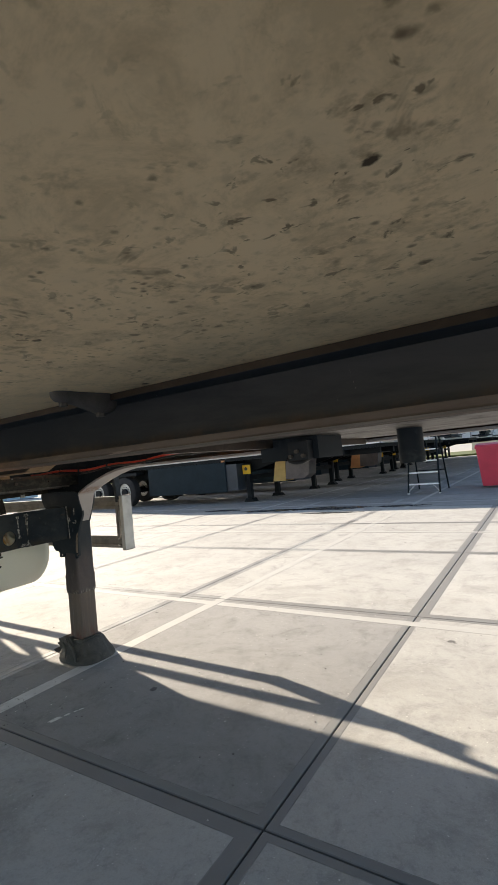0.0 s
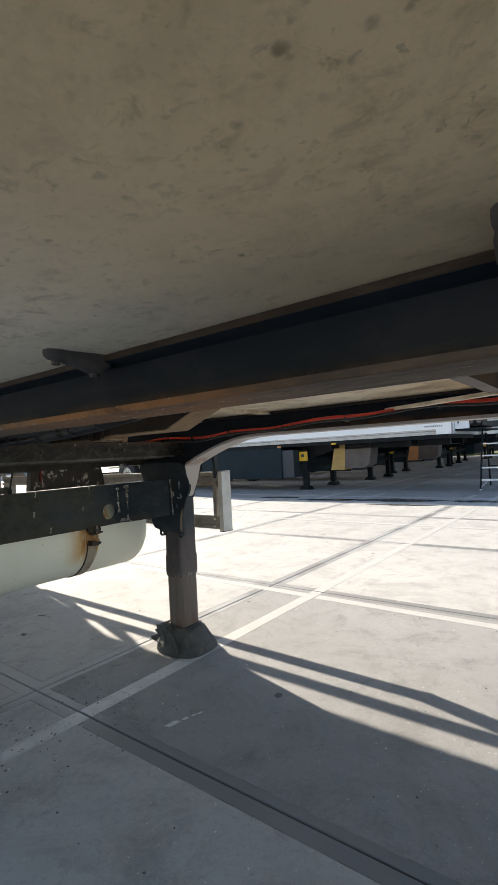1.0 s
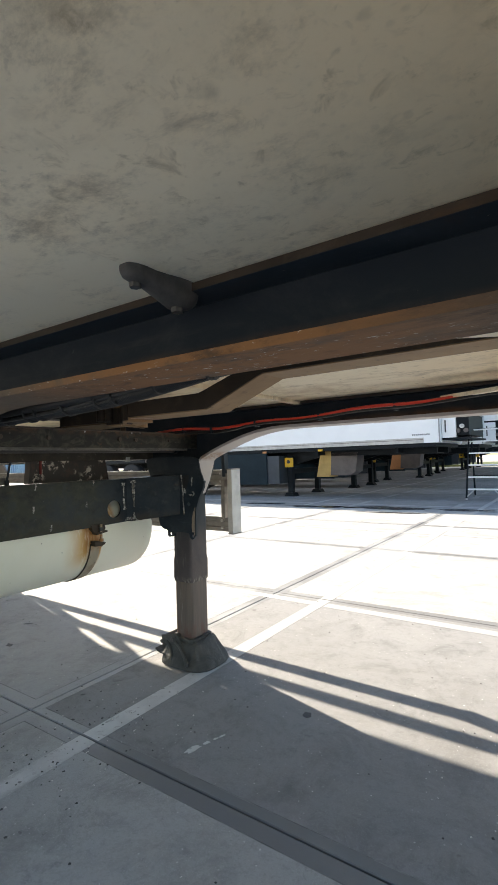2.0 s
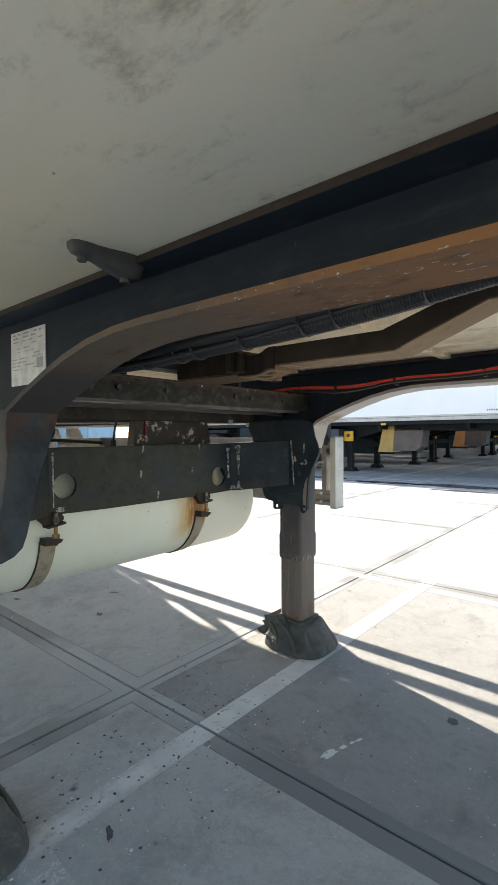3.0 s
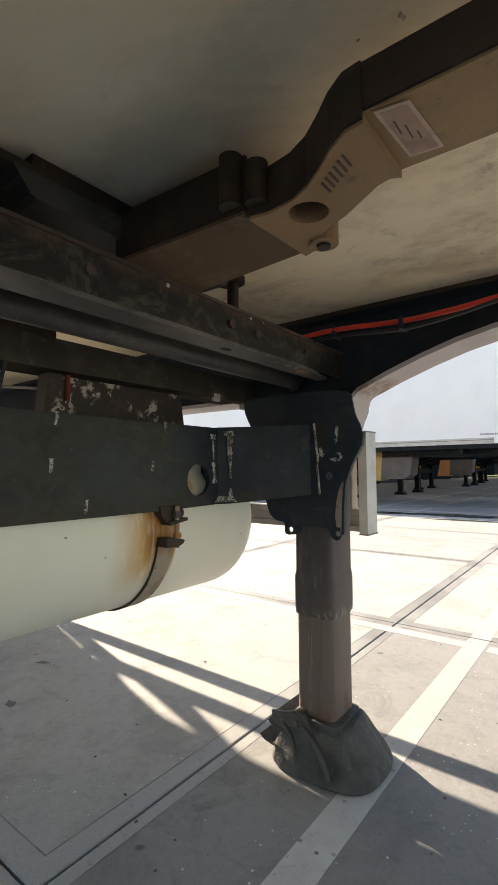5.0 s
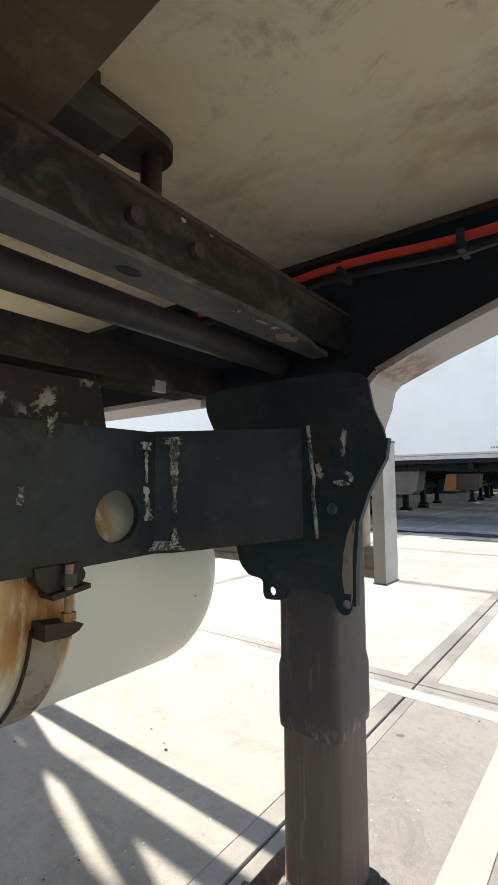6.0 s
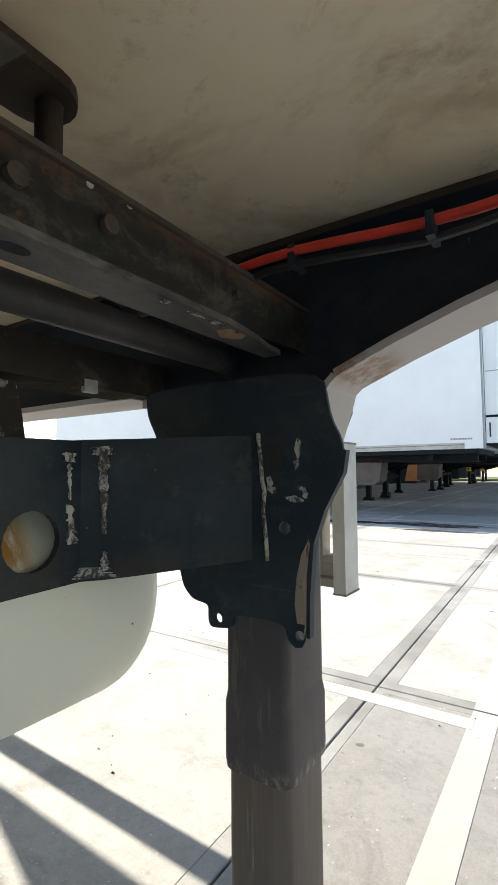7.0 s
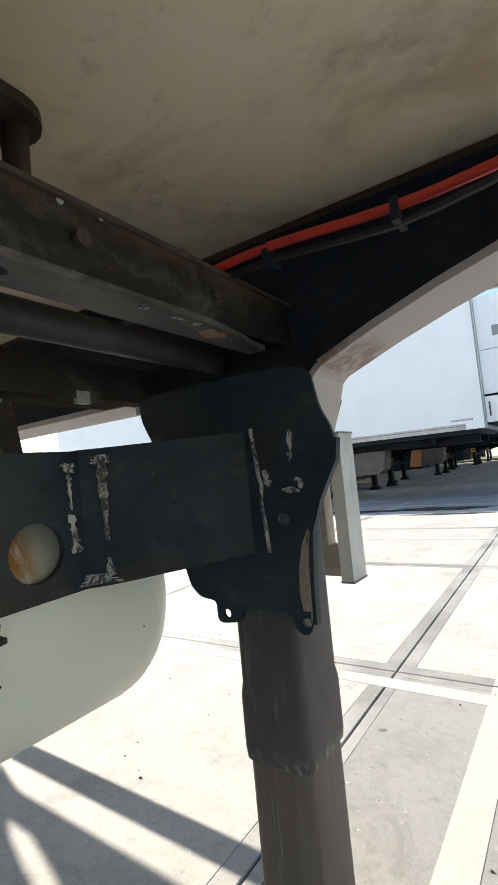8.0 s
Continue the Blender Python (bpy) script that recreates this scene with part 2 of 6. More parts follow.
def rusty_flange():
    k = Mat("rusty_dusty_shaded_flange", (0.100, 0.075, 0.055), 0.75).world_place()
    k.over(k.ramp(k.noise((2.5, 6, 6), 5, 0.65), 0.40, 0.65, 0, 0.9), (0.150, 0.102, 0.065), 0.85)
    band = k.times(k.along("x", -1.66, -1.22), k.along("x", -0.55, -0.85))
    patch = k.times(k.ramp(k.noise((5, 9, 9), 5, 0.7), 0.30, 0.52), band)
    k.over(patch, (0.27, 0.125, 0.05), 0.9)
    # shade painted in: the underside darkens towards the knee
    k.over(k.times(k.ramp(k.noise((7, 12, 12), 5, 0.7), 0.42, 0.6, 0, 0.9), k.along("x", -1.93, -2.06)), (0.050, 0.040, 0.036), 0.9)
    k.over(k.ramp(k.noise((11, 22, 22), 6, 0.75), 0.5, 0.72, 0, 0.85), (0.075, 0.045, 0.028), 0.9)
    k.over(k.times(k.ramp(k.noise((3, 14, 14), 6, 0.75), 0.34, 0.58), k.along("x", -0.95, -0.55)), (0.058, 0.042, 0.033), 0.9)
    k.over(k.times(k.ramp(k.noise((70, 150, 150), 3, 0.6), 0.625, 0.67, 0, 0.8), k.times(band, k.ramp(k.noise((5, 20, 20), 4), 0.45, 0.6))), (0.66, 0.63, 0.57))
    k.over(k.times(k.ramp(k.noise((4, 40, 40), 5, 0.7), 0.62, 0.70, 0, 0.8), k.along("x", -0.95, -0.55)), (0.28, 0.22, 0.20))
    # more painted shade, almost black by the knee
    k.over(k.ramp(k.along("x", -1.86, -2.02), 0, 1, 0, 0.88), (0.036, 0.034, 0.034), 0.75)
    k.over(k.times(k.times(k.ramp(k.noise((4, 20, 20), 5, 0.7), 0.25, 0.6, 0.3, 0.95), k.along("x", -0.8, -0.2)), k.along("z", 1.156, 1.159)), (0.13, 0.098, 0.084), 0.7)
    k.bump(k.noise((40, 60, 60), 5), 0.4, 0.003)
    return k.m


def pale_flange():
    # the pale base stands in for light bounced up from the ground
    k = Mat("dusty_bounce_lit_flange", (0.46, 0.43, 0.42), 0.7).world_place()
    k.over(k.ramp(k.noise((3, 6, 6), 5, 0.6), 0.45, 0.75, 0, 0.7), (0.33, 0.31, 0.30))
    k.over(k.ramp(k.noise((9, 12, 12), 6, 0.75), 0.60, 0.72, 0, 0.8), (0.30, 0.19, 0.12))
    bend = k.times(k.along("x", -2.06, -2.11), k.along("x", -2.17, -2.145))
    k.over(k.times(bend, k.ramp(k.noise((22, 22, 22), 5, 0.75), 0.38, 0.58, 0, 0.8)), (0.27, 0.15, 0.085))
    k.bump(k.noise(80, 4), 0.15, 0.002)
    return k.m


def brown_bar():
    k = Mat("dirty_brown_primer", (0.27, 0.165, 0.080), 0.7).world_place()
    k.over(k.ramp(k.noise(4, 5, 0.65), 0.4, 0.7, 0, 0.8), (0.36, 0.23, 0.115))
    k.over(k.ramp(k.noise(22, 5, 0.7), 0.54, 0.75, 0, 0.85), (0.12, 0.075, 0.046))
    k.over(k.ramp(k.noise((60, 20, 60), 5, 0.75), 0.60, 0.70, 0, 0.6), (0.30, 0.16, 0.07))
    k.bump(k.noise(40, 5), 0.3, 0.003)
    return k.m


def dusty_web(name, rusty_top):
    """Black rail paint with road dust and rust creeping up from the lower flange."""
    k = Mat(name, (0.019, 0.025, 0.033), 0.68, 0.0, 0.12).world_place()
    k.over(k.ramp(k.noise((5, 5, 9), 7, 0.75, 0.5), 0.42, 0.75, 0, 0.8), (0.040, 0.045, 0.052), 0.7)
    k.over(k.ramp(k.noise((1.2, 1.2, 22), 5, 0.7), 0.55, 0.75, 0, 0.5), (0.055, 0.057, 0.060), 0.7)
    k.over(k.times(k.along("x", -0.75, 0.0), k.ramp(k.noise((2.2, 2.2, 12), 6, 0.72, 0.3), 0.25, 0.65, 0.25, 0.9)), (0.078, 0.080, 0.086), 0.7)
    creep = k.times(k.along("z", 1.195, 1.158), k.ramp(k.noise((9, 9, 14), 6, 0.7), 0.36, 0.60))
    spread = k.times(k.along("z", 1.197, 1.160), k.times(k.ramp(k.noise((6, 6, 16), 6, 0.75), 0.42, 0.60), k.times(k.along("x", -1.35, -1.1), k.along("x", -0.55, -0.85))))
    k.over(spread, (0.20, 0.095, 0.04), 0.9)
    k.over(k.times(k.times(creep, 0.85), k.along("x", -1.9, -1.6)), (0.15, 0.098, 0.062), 0.85)
    if rusty_top:
        k.over(k.ramp(k.noise((6, 6, 4), 6, 0.7, 0.4), 0.30, 0.62, 0.2, 0.9), (0.072, 0.082, 0.088), 0.6)
        k.over(k.times(k.along("z", 0.93, 1.03), k.ramp(k.noise((14, 14, 9), 6, 0.75), 0.36, 0.60, 0, 0.8)), (0.105, 0.058, 0.042), 0.85)
        k.over(k.times(k.along("y", 0.70, 0.675), k.ramp(k.noise((30, 30, 12), 5, 0.7), 0.46, 0.66, 0, 0.6)), (0.10, 0.056, 0.044), 0.85)
    k.over(k.ramp(k.noise((70, 70, 18), 4, 0.7, 0.6), 0.70, 0.75, 0, 0.35), (0.33, 0.32, 0.30), 0.6)
    k.bump(k.noise(70, 4), 0.12, 0.002)
    return k.m


def mottled_chip():
    """Bare primer that shows through what is left of the black paint."""
    k = Mat("mottled_bare_primer", (0.045, 0.043, 0.042), 0.6).world_place()
    k.over(k.ramp(k.noise((70, 70, 45), 6, 0.8, 0.6), 0.44, 0.56), (0.50, 0.48, 0.45))
    k.over(k.ramp(k.noise(50, 5, 0.7), 0.56, 0.66, 0, 0.8), (0.30, 0.22, 0.14))
    k.bump(k.noise(90, 5), 0.4, 0.002)
    return k.m


def tank_white():
    k = Mat("dirty_white_tank_paint", (0.86, 0.83, 0.71), 0.4).world_place()
    k.over(k.ramp(k.noise((3, 3, 1.5), 5, 0.6), 0.45, 0.8, 0, 0.6), (0.76, 0.72, 0.55))
    # rust that has run from the strap at the far end
    run = k.times(k.along("y", 1.44, 1.575), k.along("y", 1.66, 1.650))
    run = k.times(run, k.ramp(k.noise((9, 22, 5), 5, 0.7), 0.22, 0.50))
    k.over(k.times(run, k.along("z", 0.50, 0.62)), (0.60, 0.33, 0.075))
    k.over(k.times(run, k.times(k.along("z", 0.56, 0.66), k.along("y", 1.53, 1.58))), (0.36, 0.14, 0.03))
    k.over(k.times(k.times(k.times(k.along("y", 1.765, 1.72), k.along("y", 1.60, 1.64)), k.along("z", 0.72, 0.78)), k.ramp(k.noise((9, 30, 9), 5, 0.7), 0.30, 0.50)), (0.50, 0.25, 0.06))
    k.over(k.spots(26.0, 0.09, 0.16, 0.5), (0.12, 0.10, 0.08))
    k.bump(k.noise(30, 3), 0.05, 0.002)
    return k.m


def rust_strap():
    k = Mat("rusty_strap", (0.36, 0.30, 0.225), 0.7).world_place()
    k.over(k.ramp(k.noise(9, 5, 0.7), 0.50, 0.70, 0, 0.8), (0.22, 0.135, 0.075), 0.9)
    k.over(k.times(k.along("z", 0.60, 0.66), k.ramp(k.noise(14, 5, 0.7), 0.35, 0.6)), (0.42, 0.17, 0.04), 0.9)
    k.over(k.ramp(k.noise(40, 5, 0.7), 0.55, 0.7, 0, 0.8), (0.09, 0.055, 0.035))
    k.bump(k.noise(60, 4), 0.3, 0.002)
    return k.m


def chipped():
    k = Mat("chipped_brown_paint", (0.028, 0.021, 0.018), 0.6).world_place()
    k.over(k.ramp(k.noise(18, 4, 0.7), 0.52, 0.66, 0, 0.6), (0.070, 0.032, 0.023))
    cluster = k.ramp(k.noise((7, 8, 7), 2, 0.5), 0.46, 0.54)
    k.over(k.times(k.ramp(k.noise(30, 5, 0.72, 0.5), 0.50, 0.55, 0, 0.95), cluster), (0.52, 0.46, 0.39))
    k.bump(k.noise(26, 5), 0.3, 0.002)
    return k.m


def plain(name, colour, rough=0.5, metal=0.0, grain=20.0, amount=0.25, bump=0.05):
    k = Mat(name, colour, rough, metal)
    dark = tuple(c * (1 - amount) for c in colour)
    k.over(k.ramp(k.noise(grain, 5, 0.65), 0.35, 0.75, 0, 1.0), dark)
    if bump:
        k.bump(k.noise(grain * 3, 4), bump, 0.002)
    return k.m


def far_ground():
    k = Mat("far_yard_concrete", (0.36, 0.355, 0.345), 0.85).world_place()
    k.over(k.ramp(k.noise(0.5, 5), 0.4, 0.7, 0, 0.7), (0.28, 0.28, 0.275))
    k.bump(k.noise(60, 3), 0.2, 0.002)
    return k.m


M_CONC = concrete("slab_concrete", (0.35, 0.348, 0.338), (0.40, 0.396, 0.382))
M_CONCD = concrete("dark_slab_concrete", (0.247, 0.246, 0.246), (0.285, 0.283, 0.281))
M_CONCL = concrete("pale_slab_concrete", (0.345, 0.345, 0.337), (0.385, 0.383, 0.373))
M_RIM, M_LINE = slab_rim(), line_paint()
M_PANEL = floor_panel("front_floor_panel", (0.94, 0.84, 0.655), (0.92, 0.785, 0.575), 1.0)
M_PANEL2 = floor_panel("rear_floor_panel", (0.95, 0.86, 0.68), (0.93, 0.80, 0.59), 0.05)
M_WEB, M_PLATE, M_MOTTLE = dusty_web("black_rail_paint", False), dusty_web("rust_topped_plate_paint", True), mottled_chip()
k = Mat("rust_mottled_channel", (0.020, 0.021, 0.019), 0.5, 0.0, 0.3).world_place()
k.over(k.ramp(k.noise((10, 10, 14), 7, 0.75, 0.7), 0.46, 0.62, 0, 0.85), (0.085, 0.080, 0.062), 0.6)
k.over(k.ramp(k.noise((5, 17, 17), 6, 0.75, 0.6), 0.52, 0.64, 0, 0.8), (0.012, 0.014, 0.014), 0.4)
k.over(k.times(k.along("z", 1.128, 1.156), k.ramp(k.noise((8, 14, 22), 7, 0.78, 0.6), 0.42, 0.58, 0, 0.9)), (0.125, 0.070, 0.042), 0.85)
k.over(k.ramp(k.noise((22, 22, 26), 6, 0.78, 0.6), 0.58, 0.68, 0, 0.75), (0.115, 0.062, 0.038), 0.85)
k.over(k.ramp(k.noise((40, 60, 40), 5, 0.75, 0.5), 0.66, 0.72, 0, 0.7), (0.30, 0.28, 0.25), 0.6)
k.bump(k.noise(50, 6), 0.45, 0.003)
M_CHAN = k.m
M_BOXEND = black_steel("dark_brown_box_end", 0.9, 0.0, (0.125, 0.085, 0.052), (0.185, 0.128, 0.078))
M_ANGLE = black_steel("dust_brown_angle", 0.6, 0.25, (0.050, 0.046, 0.040), (0.098, 0.087, 0.073), 0.0)
k = Mat("grimy_black_beam", (0.013, 0.021, 0.032), 0.36, 0.0, 0.16).world_place()
mid = k.along("y", 1.80, 1.58)          # road dirt, thickest at mid-span
k.over(k.times(k.ramp(k.noise(5, 6, 0.7), 0.25, 0.60, 0.55, 1.0), mid), (0.052, 0.054, 0.043), 0.55)
k.over(k.times(k.ramp(k.noise((26, 26, 30), 5, 0.75), 0.46, 0.72, 0, 0.6), k.ramp(mid, 0, 1, 0.1, 1.0)), (0.086, 0.084, 0.066), 0.65)
k.over(k.ramp(k.noise((13, 13, 17), 6, 0.75), 0.48, 0.68, 0, 0.6), (0.014, 0.018, 0.020), 0.4)
k.over(k.ramp(k.noise((7, 7, 8), 5, 0.65), 0.46, 0.66, 0, 0.6), (0.032, 0.043, 0.054), 0.3)
k.over(k.ramp(k.noise((21, 21, 21), 4, 0.6), 0.58, 0.68, 0, 0.5), (0.052, 0.060, 0.066), 0.5)
k.over(k.ramp(k.noise((12, 12, 26), 6, 0.75), 0.60, 0.74, 0, 0.5), (0.085, 0.058, 0.040), 0.8)
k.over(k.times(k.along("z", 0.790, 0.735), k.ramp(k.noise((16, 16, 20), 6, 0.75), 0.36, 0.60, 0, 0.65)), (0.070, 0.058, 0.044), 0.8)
k.over(k.ramp(k.noise(64, 4, 0.7, 0.6), 0.69, 0.74, 0, 0.4), (0.36, 0.34, 0.31), 0.6)
k.bump(k.noise(45, 5), 0.25, 0.002)
M_BOXBEAM = k.m
M_XTUBE = black_steel("dusty_cross_tube", 0.4, 0.1, (0.060, 0.057, 0.055), (0.115, 0.105, 0.096), 0.25)
M_LIP = black_steel("brown_dusty_lip", 0.7, 0.2, (0.075, 0.060, 0.050), (0.12, 0.092, 0.072))
# dark brown steel; also the painted shade on the steering bar's sides
M_DARKBROWN = black_steel("dark_brown_steel", 0.5, 0.0, (0.045, 0.034, 0.026), (0.075, 0.055, 0.040))
M_BRACKET = black_steel("dull_bracket_paint", 0.3, 0.1, (0.042, 0.043, 0.038), (0.085, 0.082, 0.070), 0.3)
M_BLACK = black_steel()
k = Mat("greasy_skid_plate", (0.060, 0.046, 0.038), 0.5, 0.0, 0.5).world_place()
# pale streaks: the plate's thin highlights put into the colour
k.over(k.ramp(k.noise((3, 22, 22), 6, 0.75, 0.4), 0.52, 0.62, 0, 0.8), (0.17, 0.14, 0.125), 0.4)
k.over(k.ramp(k.noise((8, 8, 8), 6, 0.75), 0.48, 0.66, 0, 0.8), (0.026, 0.019, 0.015), 0.7)
k.bump(k.noise(30, 5), 0.4, 0.003)
M_SKID = k.m
M_BEAM = black_steel("black_beam_paint", 0.12, 0.25)
k = Mat("worn_leg_paint", (0.086, 0.071, 0.072), 0.55, 0.0, 0.25).world_place()
k.over(k.ramp(k.noise((9, 9, 4), 6, 0.72, 0.4), 0.42, 0.68, 0, 0.9), (0.122, 0.099, 0.093), 0.65)
k.over(k.ramp(k.noise((40, 40, 5), 5, 0.72), 0.56, 0.68, 0, 0.6), (0.19, 0.165, 0.145), 0.7)
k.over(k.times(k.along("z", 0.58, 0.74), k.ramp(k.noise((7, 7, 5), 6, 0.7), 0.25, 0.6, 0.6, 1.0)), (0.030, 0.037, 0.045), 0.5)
k.over(k.ramp(k.noise((14, 14, 26), 6, 0.75), 0.60, 0.72, 0, 0.55), (0.10, 0.06, 0.042), 0.8)
k.over(k.times(k.along("z", 0.44, 0.405), k.ramp(k.noise((50, 50, 20), 5, 0.75), 0.46, 0.58, 0, 0.8)), (0.32, 0.29, 0.25), 0.7)
k.bump(k.noise((40, 40, 14), 5), 0.3, 0.002)
M_LEG = k.m
k = Mat("scraped_primer", (0.30, 0.225, 0.17), 0.7).world_place()
k.over(k.ramp(k.noise((40, 40, 9), 6, 0.75, 0.5), 0.46, 0.58), (0.40, 0.34, 0.285))
k.over(k.ramp(k.noise((30, 30, 14), 6, 0.8, 0.6), 0.54, 0.62, 0, 0.9), (0.05, 0.045, 0.043))
k.bump(k.noise(60, 5), 0.4, 0.002)
M_SCRAPE = k.m
M_RUST, M_PALE, M_BAR = rusty_flange(), pale_flange(), brown_bar()
M_TANK, M_STRAP, M_CHIP = tank_white(), rust_strap(), chipped()
M_ALU = plain("weathered_aluminium", (0.55, 0.54, 0.52), 0.5, 0.3, 9, 0.3)
M_ALUDARK = plain("grimy_guard_rail", (0.25, 0.23, 0.21), 0.65, 0.0, 9, 0.4)
M_RED = plain("red_hose", (0.66, 0.045, 0.022), 0.45, 0, 20, 0.15)
M_REDD = plain("grimy_red_paint", (0.22, 0.022, 0.016), 0.6, 0, 30, 0.4)
M_HOSE = plain("black_hose", (0.022, 0.022, 0.023), 0.5, 0, 30, 0.4, 0.15)
M_WHITE = plain("white_body_panel", (0.87, 0.88, 0.89), 0.4, 0, 1.5, 0.05, 0)
M_DARK = plain("dark_chassis_paint", (0.012, 0.016, 0.02), 0.5, 0, 3, 0.3)
M_NAVY = plain("navy_side_panel", (0.013, 0.026, 0.036), 0.5, 0, 3, 0.3)
for m in (M_DARK, M_NAVY):
    m.node_tree.nodes["Principled BSDF"].inputs["Specular IOR Level"].default_value = 0.12
M_TYRE = plain("tyre_rubber", (0.025, 0.025, 0.026), 0.85, 0, 14, 0.3, 0.1)
M_RIMS = plain("silver_wheel_rim", (0.5, 0.5, 0.5), 0.4, 0.6, 8, 0.3)
M_YELLOW = plain("yellow_box_paint", (0.78, 0.46, 0.025), 0.5, 0, 9, 0.15)
M_BEIGE = plain("yellow_beige_box_panel", (0.50, 0.335, 0.11), 0.6, 0, 4, 0.25)
M_BROWN = plain("brown_grey_box_panel", (0.135, 0.115, 0.11), 0.6, 0, 4, 0.3)
M_ORANGE = plain("orange_box_panel", (0.55, 0.25, 0.10), 0.6, 0, 4, 0.25)
M_LABEL = plain("sticker_white", (0.62, 0.60, 0.57), 0.5, 0, 30, 0.35, 0)
M_LABEL2 = plain("dirty_tan_label", (0.56, 0.40, 0.30), 0.6, 0, 40, 0.35, 0)
M_BROWNPINK = plain("faded_print_field", (0.42, 0.27, 0.20), 0.7, 0, 30, 0.35, 0)
M_INK = plain("label_ink", (0.05, 0.05, 0.055), 0.6, 0, 40, 0.2, 0)
M_GREYINK = plain("faded_ink", (0.30, 0.30, 0.31), 0.6, 0, 40, 0.2, 0)
M_BIN = plain("red_bin_plastic", (0.62, 0.05, 0.09), 0.45, 0, 4, 0.12)
M_JOINT = plain("joint_filler", (0.035, 0.035, 0.036), 0.9, 0, 40, 0.4, 0.2)
M_CHIPW = plain("bare_primer_chip", (0.55, 0.54, 0.52), 0.6, 0, 40, 0.3, 0.2)
M_FAR = far_ground()
M_BUILD = plain("beige_render_wall", (0.55, 0.48, 0.36), 0.8, 0, 1.0, 0.12, 0)
M_BUILD2 = plain("white_cladding", (0.72, 0.72, 0.70), 0.7, 0, 1.0, 0.1, 0)
M_GREEN = plain("green_sign_panel", (0.25, 0.48, 0.06), 0.6, 0, 1.0, 0.1, 0)
M_BLUE = plain("blue_container_paint", (0.22, 0.36, 0.48), 0.5, 0, 1.0, 0.2, 0)
M_GRASS = plain("verge_grass", (0.085, 0.11, 0.03), 0.9, 0, 2.5, 0.5, 0)
M_DUSTY = black_steel("dusty_steel", 0.8, 0.4, (0.115, 0.103, 0.090), (0.225, 0.20, 0.176))
k = Mat("scuffed_channel_flange", (0.090, 0.087, 0.081), 0.5, 0.0, 0.35).world_place()
k.over(k.ramp(k.noise((9, 5, 9), 6, 0.75, 0.5), 0.42, 0.64, 0, 0.9), (0.175, 0.165, 0.146), 0.65)
k.over(k.ramp(k.noise((26, 7, 26), 6, 0.75, 0.4), 0.52, 0.66, 0, 0.8), (0.028, 0.027, 0.026), 0.45)
k.over(k.ramp(k.noise((14, 20, 14), 6, 0.8, 0.5), 0.62, 0.70, 0, 0.7), (0.13, 0.075, 0.048), 0.85)
k.bump(k.noise(40, 5), 0.35, 0.002)
M_FLANGE = k.m
M_BOLT = plain("rusty_bolt_steel", (0.085, 0.064, 0.050), 0.7, 0, 60, 0.5, 0.3)
M_LEGD = plain("dusty_cast_steel", (0.10, 0.092, 0.085), 0.7, 0, 25, 0.5, 0.2)
k = Mat("streaked_tube_paint", (0.118, 0.088, 0.074), 0.6).world_place()
k.over(k.ramp(k.noise((26, 26, 1.6), 5, 0.7), 0.40, 0.66), (0.165, 0.125, 0.102))
k.over(k.ramp(k.noise((60, 60, 3), 5, 0.7), 0.60, 0.70, 0, 0.7), (0.27, 0.26, 0.225))
k.over(k.times(k.ramp(k.noise((14, 14, 5), 5, 0.7), 0.40, 0.65), k.along("z", 0.24, 0.13)), (0.15, 0.075, 0.055), 0.85)
k.bump(k.noise((40, 40, 6), 4), 0.2, 0.002)
M_TUBE = k.m
k = Mat("dirty_foot_steel", (0.075, 0.069, 0.060), 0.65).world_place()
k.over(k.ramp(k.noise(9, 6, 0.7, 0.6), 0.40, 0.68), (0.042, 0.040, 0.038))
k.over(k.ramp(k.noise(22, 6, 0.75), 0.55, 0.72, 0, 0.8), (0.15, 0.135, 0.11))
k.over(k.ramp(k.noise(16, 5, 0.7), 0.66, 0.74, 0, 0.6), (0.16, 0.08, 0.05))
k.bump(k.noise(11, 5, 0.6, 0.5), 0.9, 0.02)
k.bump(k.noise(60, 5), 0.5, 0.004)
M_FOOT = k.m
M_GROOVE = plain("slab_groove", (0.25, 0.25, 0.245), 0.9, 0, 12, 0.5, 0.2)
M_WET = plain("wet_concrete", (0.10, 0.105, 0.105), 0.25, 0, 6, 0.5, 0.05)
M_OIL = plain("soaked_oil", (0.05, 0.05, 0.052), 0.6, 0, 30, 0.4, 0.1)
k = Mat("loose_grit", (0.07, 0.068, 0.065), 0.8)
isl = k.t.nodes.new("ShaderNodeNewGeometry")
k.over(k.ramp(isl.outputs["Random Per Island"], 0.68, 0.70), (0.62, 0.60, 0.56))
M_GRIT = k.m
M_NAVY2 = plain("grey_blue_box_paint", (0.03, 0.042, 0.058), 0.5, 0, 3, 0.3)
M_GLASS = plain("dark_window_glass", (0.03, 0.035, 0.04), 0.1, 0, 1, 0.1, 0)


# ---------------------------------------------------------------- mesh helpers
BASE = {}


def thing(name, base, label, category, group="", kind=""):
    """An Empty at the base of a thing; its parts are given in world places."""
    ob = new(name)
    ob.empty_display_size = 0.05
    ob.matrix_world = Matrix.Translation(base)
    BASE[ob.name] = Vector(base)
    return tagged(ob, label, category, group, kind)


